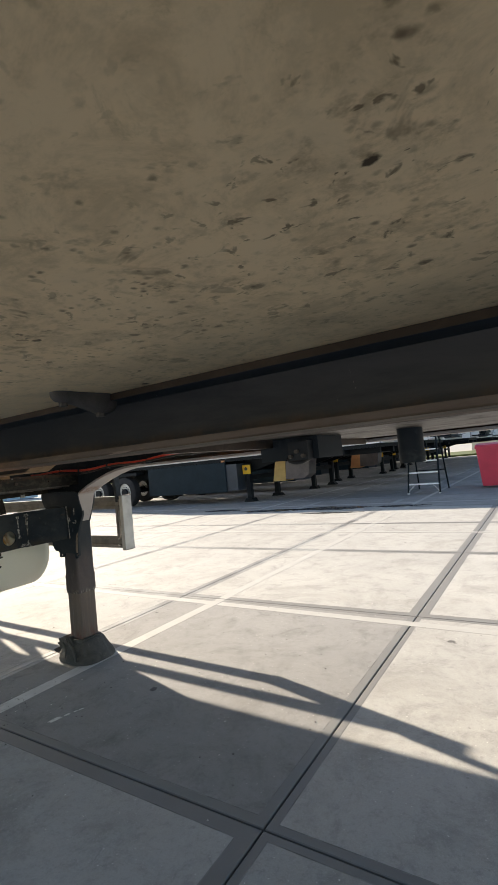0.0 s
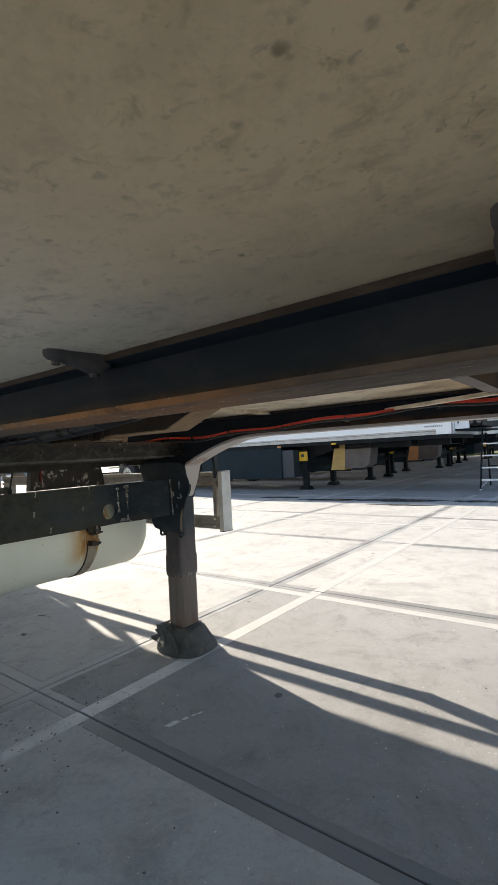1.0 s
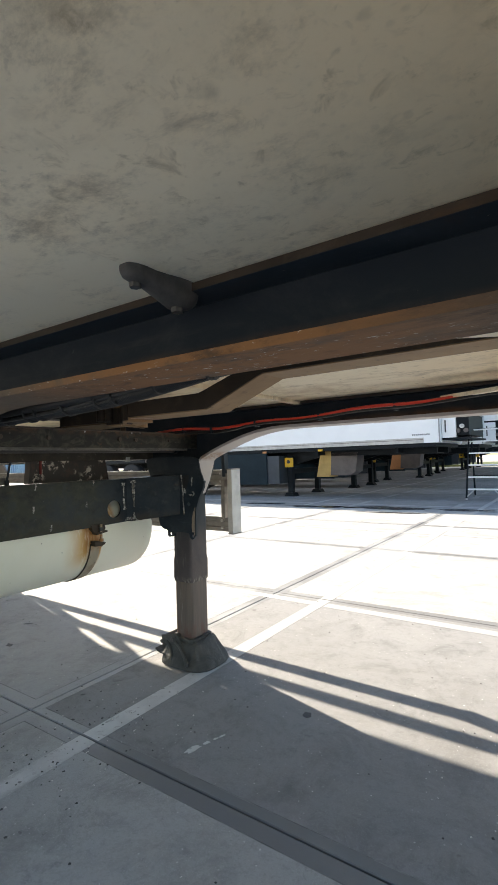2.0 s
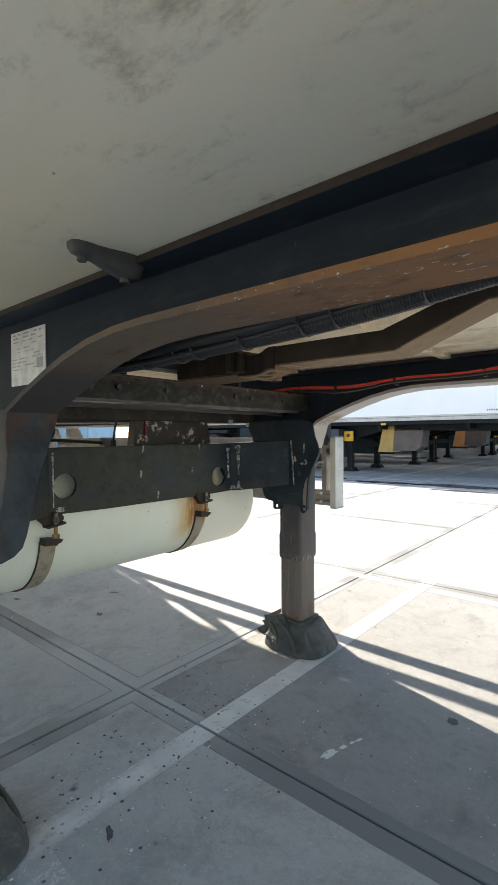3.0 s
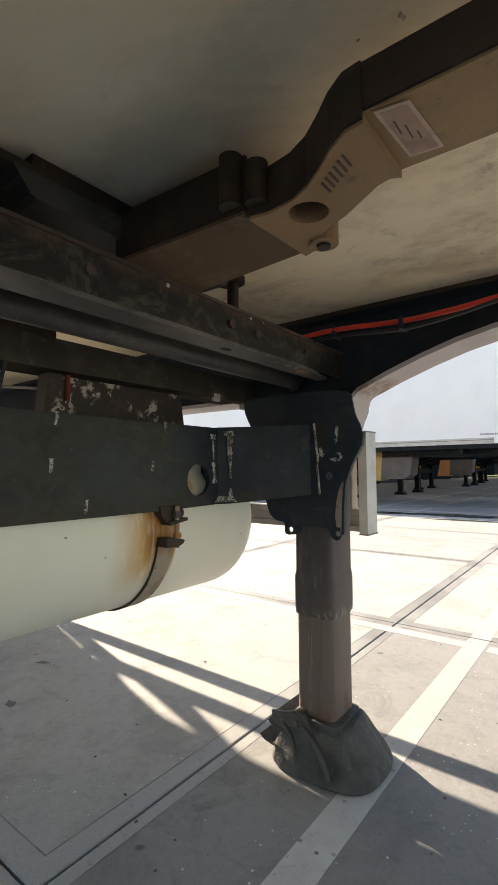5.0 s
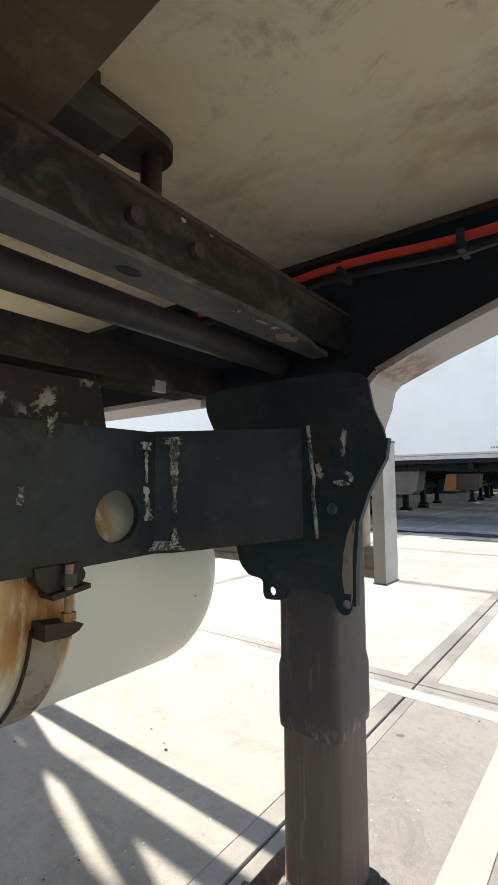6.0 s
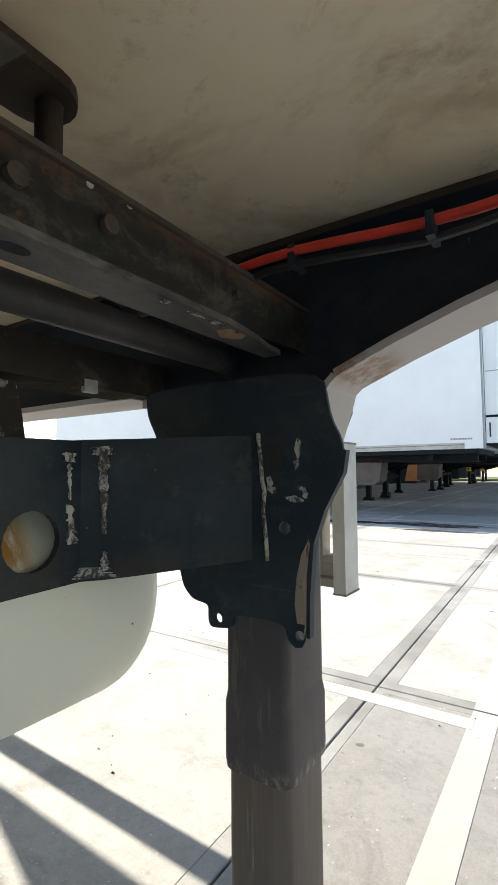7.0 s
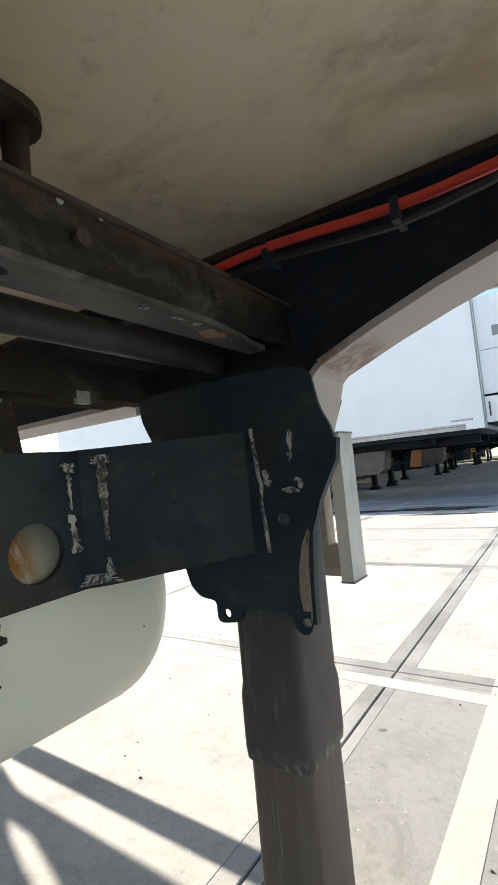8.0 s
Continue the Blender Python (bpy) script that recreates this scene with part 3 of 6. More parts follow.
def part(name, bm, material, parent, label="", smooth=False, bevel=0.0):
    if bevel:
        bmesh.ops.bevel(bm, geom=[e for e in bm.edges if e.is_manifold and e.calc_face_angle(0) > 0.6], offset=bevel, segments=2, affect="EDGES", clamp_overlap=True)
    bmesh.ops.recalc_face_normals(bm, faces=bm.faces)
    base = BASE[parent.name]
    bmesh.ops.translate(bm, verts=bm.verts, vec=-base)
    me = bpy.data.meshes.new(name)
    bm.to_mesh(me)
    bm.free()
    for m in (material if isinstance(material, (list, tuple)) else [material]):
        me.materials.append(m)
    if smooth:
        for p in me.polygons:
            p.use_smooth = True
        me.set_sharp_from_angle(angle=radians(40))
    ob = new(name, me)
    ob.parent = parent
    BASE[ob.name] = base
    if label:
        ob["label"] = label
    return ob


def single(name, bm, material, base, label, category, group="", kind="", smooth=False, bevel=0.0):
    """A thing of one mesh."""
    if bevel:
        bmesh.ops.bevel(bm, geom=[e for e in bm.edges if e.is_manifold and e.calc_face_angle(0) > 0.6], offset=bevel, segments=2, affect="EDGES", clamp_overlap=True)
    bmesh.ops.recalc_face_normals(bm, faces=bm.faces)
    bmesh.ops.translate(bm, verts=bm.verts, vec=-Vector(base))
    me = bpy.data.meshes.new(name)
    bm.to_mesh(me)
    bm.free()
    for m in (material if isinstance(material, (list, tuple)) else [material]):
        me.materials.append(m)
    if smooth:
        for p in me.polygons:
            p.use_smooth = True
        me.set_sharp_from_angle(angle=radians(40))
    ob = new(name, me)
    ob.matrix_world = Matrix.Translation(base)
    BASE[ob.name] = Vector(base)
    return tagged(ob, label, category, group, kind)


def box(x0, x1, y0, y1, z0, z1, bm=None):
    bm = bm or bmesh.new()
    v = [bm.verts.new((x, y, z)) for x in (x0, x1) for y in (y0, y1) for z in (z0, z1)]
    for f in ((0, 1, 3, 2), (4, 6, 7, 5), (0, 4, 5, 1), (2, 3, 7, 6), (0, 2, 6, 4), (1, 5, 7, 3)):
        bm.faces.new([v[i] for i in f])
    return bm


def prism(points, axis, lo, hi, bm=None):
    """A flat outline given in the plane across the axis, made solid from lo to hi.
    axis x: points are (y, z); axis y: (x, z); axis z: (x, y)."""
    bm = bm or bmesh.new()

    def at(p, h):
        return {"x": (h, p[0], p[1]), "y": (p[0], h, p[1]), "z": (p[0], p[1], h)}[axis]
    a = [bm.verts.new(at(p, lo)) for p in points]
    b = [bm.verts.new(at(p, hi)) for p in points]
    n = len(points)
    bm.faces.new(a)
    bm.faces.new(b[::-1])
    for i in range(n):
        bm.faces.new((a[i], b[i], b[(i + 1) % n], a[(i + 1) % n]))
    return bm


def strip(path, lo, hi, thick, bm=None):
    """A plate of that thickness that follows a path of (x, z), from y = lo to y = hi; it lies under the path."""
    bm = bm or bmesh.new()
    rows = []
    for i, p in enumerate(path):
        a, b = path[max(0, i - 1)], path[min(len(path) - 1, i + 1)]
        d = Vector((b[0] - a[0], b[1] - a[1])).normalized()
        n = Vector((-d.y, d.x)) * thick
        rows.append([bm.verts.new(q) for q in ((p[0], lo, p[1]), (p[0], hi, p[1]), (p[0] + n.x, hi, p[1] + n.y), (p[0] + n.x, lo, p[1] + n.y))])
    for r, s in zip(rows, rows[1:]):
        for k in range(4):
            bm.faces.new((r[k], r[(k + 1) % 4], s[(k + 1) % 4], s[k]))
    bm.faces.new(rows[0])
    bm.faces.new(rows[-1][::-1])
    return bm


def rod(a, b, r, sides=12, bm=None, r2=None):
    bm = bm or bmesh.new()
    a, b = Vector(a), Vector(b)
    q = (b - a).to_track_quat("Z", "Y").to_matrix()
    ra, rb = [], []
    for i in range(sides):
        t = 2 * math.pi * i / sides
        o = Vector((math.cos(t), math.sin(t), 0))
        ra.append(bm.verts.new(a + q @ (o * r)))
        rb.append(bm.verts.new(b + q @ (o * (r2 or r))))
    bm.faces.new(ra[::-1])
    bm.faces.new(rb)
    for i in range(sides):
        j = (i + 1) % sides
        bm.faces.new((ra[i], ra[j], rb[j], rb[i]))
    return bm


def tube(points, r, sides=10, bm=None, ridges=0.0):
    """A round hose along a line of points; ridges: the depth of its rings."""
    bm = bm or bmesh.new()
    pts = [Vector(p) for p in points]
    rings = []
    for i, p in enumerate(pts):
        d = (pts[min(i + 1, len(pts) - 1)] - pts[max(i - 1, 0)]).normalized()
        q = d.to_track_quat("Z", "Y").to_matrix()
        rr = r - (ridges if i % 2 else 0)
        rings.append([bm.verts.new(p + q @ Vector((math.cos(2 * math.pi * k / sides) * rr, math.sin(2 * math.pi * k / sides) * rr, 0))) for k in range(sides)])
    for a, b in zip(rings, rings[1:]):
        for k in range(sides):
            j = (k + 1) % sides
            bm.faces.new((a[k], a[j], b[j], b[k]))
    bm.faces.new(rings[0][::-1])
    bm.faces.new(rings[-1])
    return bm


def smooth_line(points, n):
    """A Catmull-Rom line through points."""
    p = [Vector(q) for q in points]
    p = [2 * p[0] - p[1]] + p + [2 * p[-1] - p[-2]]
    out = []
    for i in range(1, len(p) - 2):
        for k in range(n):
            t = k / n
            a, b, c, d = p[i - 1], p[i], p[i + 1], p[i + 2]
            out.append(0.5 * (2 * b + (c - a) * t + (2 * a - 5 * b + 4 * c - d) * t * t + (3 * b - a - 3 * c + d) * t ** 3))
    return out + [p[-2]]


def plate_with_holes(outline, holes, axis, lo, hi, sides=20):
    """A solid plate with round holes (u, w, radius) cut through it."""
    bm = bmesh.new()

    def at(p, h):
        return {"x": (h, p[0], p[1]), "y": (p[0], h, p[1]), "z": (p[0], p[1], h)}[axis]
    loops = [outline] + [[(u + r * math.cos(2 * math.pi * k / sides), w + r * math.sin(2 * math.pi * k / sides)) for k in range(sides)] for u, w, r in holes]
    edges = []
    for loop in loops:
        vs = [bm.verts.new(at(p, lo)) for p in loop]
        edges += [bm.edges.new((vs[i], vs[(i + 1) % len(vs)])) for i in range(len(vs))]
    bmesh.ops.triangle_fill(bm, use_beauty=True, use_dissolve=False, edges=edges)
    faces = list(bm.faces)
    ext = bmesh.ops.extrude_face_region(bm, geom=faces)
    step = Vector(at((0, 0), hi - lo))
    bmesh.ops.translate(bm, verts=[g for g in ext["geom"] if isinstance(g, bmesh.types.BMVert)], vec=step)
    return bm


# ---------------------------------------------------------------- plan of the trailer overhead (metres)
FLOOR_Z = 1.265                       # its underside
MID = 1.389                           # its middle line in y
SIDE = 1.389                          # from there to its near side
OFFSIDE = 1.161                       # and to its far side
FRONT, REAR = 1.8, -11.6
RAILS = (0.674, 1.984)                # near edge of each rail's flange
FLANGE = 0.12


def mirrored(y):
    return 2 * MID - y


# ---- ground
SLAB = 2.0
GX, GY = -2.555, 1.312                # one crossing of the joints
ground = single("ground", box(-300, 300, -200, 400, -0.6, -0.035), M_FAR, (0, 0, -0.035), "pale concrete yard ground running to the horizon", "ground", kind="structure")

filler = part("joint_bed", box(GX - 8 * SLAB, GX + 6 * SLAB, GY - 3 * SLAB, GY + 18 * SLAB, -0.034, -0.014), M_JOINT, ground, "dark joint filler")


# the markings lie a little askew to the slabs, as the trailer does
def askew(turn):
    return Matrix.Translation((-2.1675, 1.31, 0)) @ Matrix.Rotation(turn, 4, "Z") @ Matrix.Translation((2.1675, -1.31, 0))



def painted_line(x0, x1, y0, y1, label):
    bm = box(x0, x1, y0, y1, -0.01, 0.0009 if y1 - y0 > x1 - x0 else 0.0013)
    ob = single("painted_line", bm, M_LINE, ((x0 + x1) / 2, (y0 + y1) / 2, 0), label, "road marking", "yard markings", "structure")
    ob.matrix_world = askew(-0.009 if y1 - y0 > x1 - x0 else -0.018) @ ob.matrix_world
    return ob


LINES_X = (-5.67, -2.1675)              # lines that run along y
LINES_Y = (3.195, 6.55, 10.0)           # lines that run along x
for x in LINES_X:
    for j in range(-3, 14):
        a = GY + SLAB * j
        painted_line(x - 0.042, x + 0.046, a + 0.006, a + SLAB - 0.006, "worn white parking line painted on concrete slabs")
for y in LINES_Y:
    stops = [-18.0] + [e for x in LINES_X for e in (x - 0.043, x + 0.043)] + [9.0]
    for a, b in zip(stops[::2], stops[1::2]):
        painted_line(a, b, y - 0.04, y + 0.04, "faded white cross line painted on concrete slabs")

# ---- the trailer's floor and box
body = thing("trailer_body", (-1.09, 0.5, FLOOR_Z), "white box body of the parked semi-trailer with a stained pale underside", "trailer")
for x0, x1 in ((REAR, -6.2), (-6.2, -1.0905), (-1.0895, FRONT)):
    part("floor_panel", box(x0 - 0.0003, x1 + 0.0003, MID - SIDE + 0.03, MID + OFFSIDE - 0.03, FLOOR_Z, FLOOR_Z + 0.09), M_PANEL if x1 > 0 else M_PANEL2, body, "stained beige floor panel with dark mould spots" if x1 > 0 else "pale floor panel with smoky stains")
for s in (-1, 1):
    y = MID - SIDE if s < 0 else MID + OFFSIDE
    part("side_wall", box(REAR, FRONT, min(y, y - s * 0.03), max(y, y - s * 0.03), FLOOR_Z - 0.002, 3.95), M_WHITE, body, "white side wall")
    part("bottom_rail", box(REAR, FRONT, min(y, y + s * 0.012), max(y, y + s * 0.012), FLOOR_Z - 0.006, FLOOR_Z + 0.12), M_ALU, body, "aluminium bottom rail")
part("front_wall", box(FRONT - 0.05, FRONT, MID - SIDE + 0.03, MID + OFFSIDE - 0.03, FLOOR_Z + 0.09, 3.95), M_WHITE, body, "white front wall")
part("rear_wall", box(REAR, REAR + 0.05, MID - SIDE + 0.03, MID + OFFSIDE - 0.03, FLOOR_Z + 0.09, 3.95), M_WHITE, body, "white rear wall")
part("roof", box(REAR, FRONT, MID - SIDE, MID + OFFSIDE, 3.95, 4.0), M_WHITE, body, "white roof")
part("floor_rib", box(-1.668, -1.636, 0.80, 1.98, FLOOR_Z - 0.014, FLOOR_Z), M_PANEL2, body, "pale raised rib under the floor", bevel=0.004)

body.rotation_euler = (0, 0, -0.030)

# ---- chassis rails
CURVE = [(1.55, 1.155), (0.6, 1.155), (-0.6, 1.155), (-1.66, 1.155), (-1.74, 1.152), (-1.82, 1.142), (-1.90, 1.124), (-1.98, 1.099), (-2.07, 1.066), (-2.155, 1.030)]
DROP = [(-2.155, 1.030), (-2.168, 1.018), (-2.176, 0.99), (-2.20, 0.92), (-2.235, 0.85)]


def chassis_rail(y0, near):
    ob = thing("chassis_rail", (-2.3, y0 + 0.06, 1.03), "black steel I-beam rail with a rust-orange dusty lower flange" if near else "black steel I-beam rail with a dusty lower flange paled for ground bounce", "trailer frame", "chassis rails")
    y1, yc = y0 + FLANGE, y0 + FLANGE / 2
    low = M_RUST if near else M_PALE
    part("top_flange", box(-9.5, 1.55, y0, y1, FLOOR_Z - 0.013, FLOOR_Z - 0.001), M_BLACK, ob, "black top flange")
    part("flange_edge", box(-9.5, 1.55, y0 - 0.0008, y0, FLOOR_Z - 0.0125, FLOOR_Z - 0.0015), M_DARKBROWN, ob, "brown dusty flange edge")
    outline = [(1.55, 1.253)] + [(x, z + 0.006) for x, z in CURVE] + [(-2.176, 1.015), (-2.19, 0.985), (-2.215, 0.93), (-2.50, 0.95), (-2.56, 1.045), (-9.5, 1.045), (-9.5, 1.253)]
    part("web", prism(outline, "y", yc - 0.005, yc + 0.005), M_WEB, ob, "black painted web plate")
    part("lower_flange", strip(CURVE, y0, y1, -0.012), low, ob, "dusty lower flange")
    if not near:
        part("knee_flange", strip(DROP, y0 + 0.001, y1 - 0.002, -0.010), M_PALE if not near else low, ob, "flange bent down to the landing leg")
    part("rear_flange", box(-9.5, -2.585, y0, y1, 1.036, 1.048), M_PALE, ob, "dusty rear flange paled for ground bounce")
    part("flange_end", prism([(-2.585, 1.05), (-2.555, 1.05), (-2.545, 1.02), (-2.585, 1.02)], "y", y0 + 0.03, y1 - 0.01), M_PALE, ob)
    # angle stiffeners on the web
    for x in (-0.95, 0.25, 1.2):
        part("stiffener", box(x - 0.004, x + 0.004, yc + 0.005, y1 - 0.01, 1.16, 1.25), M_BEAM, ob)
    return ob


rail_near = chassis_rail(RAILS[0], True)
rail_far = chassis_rail(RAILS[1], False)

# rating plate on the near rail
plate = single("rating_plate", box(-2.246, -2.076, 0.7265, 0.7285, 1.10, 1.228), M_LABEL, (-2.16, 0.727, 1.16), "grimy white rating plate with faded print on the rail", "label")
rp = random.Random(4)
for i in range(13):
    z = 1.219 - 0.0082 * i
    a = 0.012
    while a < 0.15:
        w = rp.uniform(0.008, 0.03)
        if rp.random() < (0.85 if i < 3 else 0.5):
            part("print_line", box(-2.246 + a, -2.246 + min(a + w, 0.158), 0.7258, 0.7264, z, z + (0.0036 if i < 2 else 0.0022)), M_GREYINK, plate, "faded print")
        a += w + rp.uniform(0.004, 0.03)
part("print_block", box(-2.246 + 0.13, -2.246 + 0.16, 0.7258, 0.7264, 1.135, 1.158), M_GREYINK, plate, "faded square mark")


def floor_clamp(x, y_edge, s):
    """A cast clamp that holds the floor to the rail's top flange; s points away from the rail."""
    ob = thing("floor_clamp", (x, y_edge, 1.245), "dusty grey cast clamp holding the trailer floor to its rail", "bracket", "floor clamps")
    Y = lambda d: y_edge + s * d
    bm = bmesh.new()
    rows = []
    # along the arm: distance from the rail's edge, half width, underside
    for d, w, z in ((-0.022, 0.014, 1.236), (-0.018, 0.022, 1.234), (-0.008, 0.0255, 1.230), (0.006, 0.0265, 1.231), (0.022, 0.0245, 1.236), (0.042, 0.0195, 1.240), (0.060, 0.0165, 1.2445), (0.078, 0.017, 1.2465), (0.092, 0.0145, 1.248), (0.099, 0.010, 1.252), (0.101, 0.006, 1.257)):
        arc = []
        for k in range(11):
            a = math.pi * k / 10
            arc.append(bm.verts.new((x + w * math.copysign(abs(math.cos(a)) ** 0.7, math.cos(a)), Y(d), FLOOR_Z + 0.0005 - (FLOOR_Z - z) * math.sin(a) ** 0.6)))
        rows.append(arc)
    for a, b in zip(rows, rows[1:]):
        for k in range(10):
            bm.faces.new((a[k], a[k + 1], b[k + 1], b[k]))
        bm.faces.new((a[10], a[0], b[0], b[10]))
    bm.faces.new(rows[0])
    bm.faces.new(rows[-1][::-1])
    part("clamp_body", bm, M_LEGD, ob, "dusty cast steel", smooth=True)
    part("bolt_head", rod((x - 0.004, Y(0.078), 1.2415), (x - 0.004, Y(0.078), 1.250), 0.0075, 6), M_LEGD, ob, "small bolt head")
    part("web_bolt", rod((x, Y(0.004), 1.226), (x, Y(0.004), 1.236), 0.0085, 6), M_LEGD, ob, "small bolt head")
    return ob


for x in (-0.384, -1.085, -1.70, -2.31, -2.92):
    floor_clamp(x, RAILS[0], -1)

# ---- hoses on the far rail
HY = 1.866
hose_z = lambda x: 1.168 + 0.045 * max(0.0, x + 1.85) ** 1.0 + 0.005 * math.sin(x * 14.0 + 0.6) - 0.03 * max(0.0, x + 1.0)
pts = [(-2.45 + 0.05 * i, HY + 0.003 * math.sin(i * 0.9), hose_z(-2.45 + 0.05 * i)) for i in range(42)]
air_line = thing("red_air_line", (-2.0, HY, 1.18), "bright red plastic air line clipped along the black rail", "hose")
part("hose", tube(pts, 0.0062, 12), M_RED, air_line, "red plastic hose", smooth=True)
black_line = thing("black_cable", (-2.0, HY, 1.16), "thin black cable clipped under the red air line", "cable")
part("cable", tube([(x, y + 0.008 - 0.019 * max(0.0, min(1.0, (x + 2.0) / 0.2)), z - 0.016 + 0.0055 * max(0.0, min(1.0, (x + 2.0) / 0.2)) - 0.002 * math.sin(x * 9)) for x, y, z in pts], 0.0048, 8), M_HOSE, black_line, smooth=True)
for i, x in enumerate((-2.160, -1.991, -1.75, -1.45, -1.15, -0.8)):
    z = hose_z(x)
    ob = thing("hose_clip", (x, HY, z), "small black clip holding the red air line", "clip", "hose clips")
    part("band", box(x - 0.0045, x + 0.0045, HY - 0.008, HY + 0.011, z - 0.020, z + 0.008), M_BLACK, ob, bevel=0.003)
    part("arm", box(x - 0.004, x + 0.004, HY + 0.012, HY + 0.030, z - 0.019, z - 0.013), M_BLACK, ob)

# ---- hose bundle by the near rail
bundle = thing("hose_bundle", (-1.6, 0.89, 1.165), "bundle of black corrugated conduits tied along the near rail", "hoses")


def bundle_line(dy, dz, amp, ph):
    line = []
    for i in range(841):
        x = -2.60 + i * 0.0025
        y = 0.905 - 0.125 * max(0.0, min(0.85, x + 1.98)) + 0.06 * max(0.0, -2.2 - x)
        z = 1.160 + 0.030 * max(0.0, x + 1.9) - 0.10 * max(0.0, -2.12 - x) + 0.006 * math.sin(x * 5.3)
        line.append((x, y + dy + amp * math.sin(x * 9.1 + ph), z + dz + amp * math.cos(x * 7.0 + ph)))
    return line


part("corrugated_conduit", tube(bundle_line(0.002, -0.016, 0.002, 0.3), 0.0160, 14, ridges=0.0013), M_HOSE, bundle, "ribbed black conduit", smooth=False)
part("cable_sleeve", tube(bundle_line(-0.021, -0.002, 0.002, 1.0)[::9], 0.0120, 12), M_HOSE, bundle, "smooth black cable", smooth=True)
part("cable_sleeve", tube(bundle_line(0.0, 0.016, 0.002, 1.7)[::9], 0.0115, 12), M_HOSE, bundle, "smooth black cable", smooth=True)
part("thin_cable", tube(bundle_line(0.021, 0.001, 0.003, 2.4)[::9], 0.0075, 8), M_HOSE, bundle, "thin black cable", smooth=True)
part("thin_cable", tube(bundle_line(-0.020, -0.019, 0.003, 3.6)[::9], 0.0045, 8), M_HOSE, bundle, "thin black cable", smooth=True)
for i in range(9):
    x = -2.07 + 0.112 * i + 0.025 * ((i * 7) % 3)
    p = bundle_line(0.0, 0.0, 0.0, 0.0)[max(0, min(840, int((x + 2.60) / 0.0025)))]
    ring = [(x + 0.003 * math.sin(k * 0.4), p[1] - 0.002 + 0.0295 * math.cos(2 * math.pi * k / 16), p[2] - 0.003 + 0.0295 * math.sin(2 * math.pi * k / 16)) for k in range(17)]
    part("cable_tie", tube(ring, 0.0028, 6), M_HOSE, bundle, "black cable tie")
    part("tie_head", box(x - 0.004, x + 0.005, p[1] + 0.026, p[1] + 0.037, p[2] - 0.016, p[2] - 0.009), M_HOSE, bundle)

# ---- central steering bar with its clevis
bar = thing("steering_bar", (-1.7, 1.26, 1.16), "dirty brown steel steering bar with a pierced clevis end", "steel bar")
out = [(-1.80, 1.160), (-1.475, 1.160), (-1.285, 1.237), (1.3, 1.237), (1.3, 1.2645), (-1.33, 1.2645), (-1.50, 1.207), (-1.80, 1.207)]
part("bar", prism(out, "y", 1.205, 1.310), M_BAR, bar, "brown painted bar", bevel=0.004)
# thin dark sheets put the near side's shade into the colour
part("shade_sheet", prism([(-1.80, 1.163), (-1.475, 1.163), (-1.285, 1.2395), (1.3, 1.2395), (1.3, 1.264), (-1.33, 1.264), (-1.50, 1.209), (-1.80, 1.209)], "y", 1.201, 1.2048), M_DARKBROWN, bar, "thin dark sheet for the bar side in shade")
NECK = [(-1.795, 1.203), (-1.815, 1.205), (-1.838, 1.219), (-1.862, 1.240), (-1.888, 1.260), (-1.918, 1.274), (-1.955, 1.280), (-1.985, 1.276)]
clev = NECK + [(-1.980, 1.414), (-1.955, 1.405), (-1.932, 1.372), (-1.910, 1.358), (-1.878, 1.343), (-1.845, 1.322), (-1.822, 1.307), (-1.806, 1.303), (-1.795, 1.309)]
part("clevis", plate_with_holes(clev, [(-1.915, 1.309, 0.026)], "z", 1.150, 1.208), M_BAR, bar, "pierced clevis end", bevel=0.0)
part("neck_shade", prism(NECK + [(x, y - 0.004) for x, y in reversed(NECK)], "z", 1.154, 1.210), M_DARKBROWN, bar, "thin dark sheet for the clevis side in shade")
part("clevis_lug", rod((-1.938, 1.393, 1.147), (-1.938, 1.393, 1.190), 0.021, 14), M_BAR, bar, "rounded lug", bevel=0.005)
# dark disc added so that the bore reads as shaded inside
part("bore_shade", rod((-1.915, 1.309, 1.196), (-1.915, 1.309, 1.206), 0.0255, 18), M_DARKBROWN, bar, "dark disc for the shade inside the bore")
part("lug_pin", rod((-1.938, 1.393, 1.143), (-1.938, 1.393, 1.150), 0.010, 10), M_DARKBROWN, bar)
part("box_end", prism([(-1.989, 1.272), (-1.976, 1.415), (-2.240, 1.437), (-2.240, 1.262)], "z", 1.158, 1.232), M_BOXEND, bar, "wide dark brown box end", bevel=0.004)
part("box_shade", prism([(-1.985, 1.267), (-1.985, 1.2725), (-2.238, 1.2625), (-2.238, 1.257)], "z", 1.163, 1.234), M_DARKBROWN, bar, "thin dark sheet for the box end side in shade")
part("boss", rod((-1.968, 1.270, 1.163), (-1.968, 1.270, 1.216), 0.015, 14), M_DARKBROWN, bar, "rounded cast boss", smooth=True, bevel=0.004)
part("boss", rod((-2.004, 1.262, 1.166), (-2.004, 1.262, 1.234), 0.016, 14), M_DARKBROWN, bar, "rounded cast boss", smooth=True, bevel=0.004)
part("weld_seam", tube([(-1.989, 1.275, 1.1575), (-1.984, 1.34, 1.1565), (-1.978, 1.412, 1.1575)], 0.0032, 6), M_LIP, bar, "rough weld seam")
part("sticker", prism([(-1.786, 1.206), (-1.754, 1.212), (-1.746, 1.296), (-1.780, 1.292)], "z", 1.1582, 1.1592), M_LABEL2, bar, "dirty tan sticker with print")
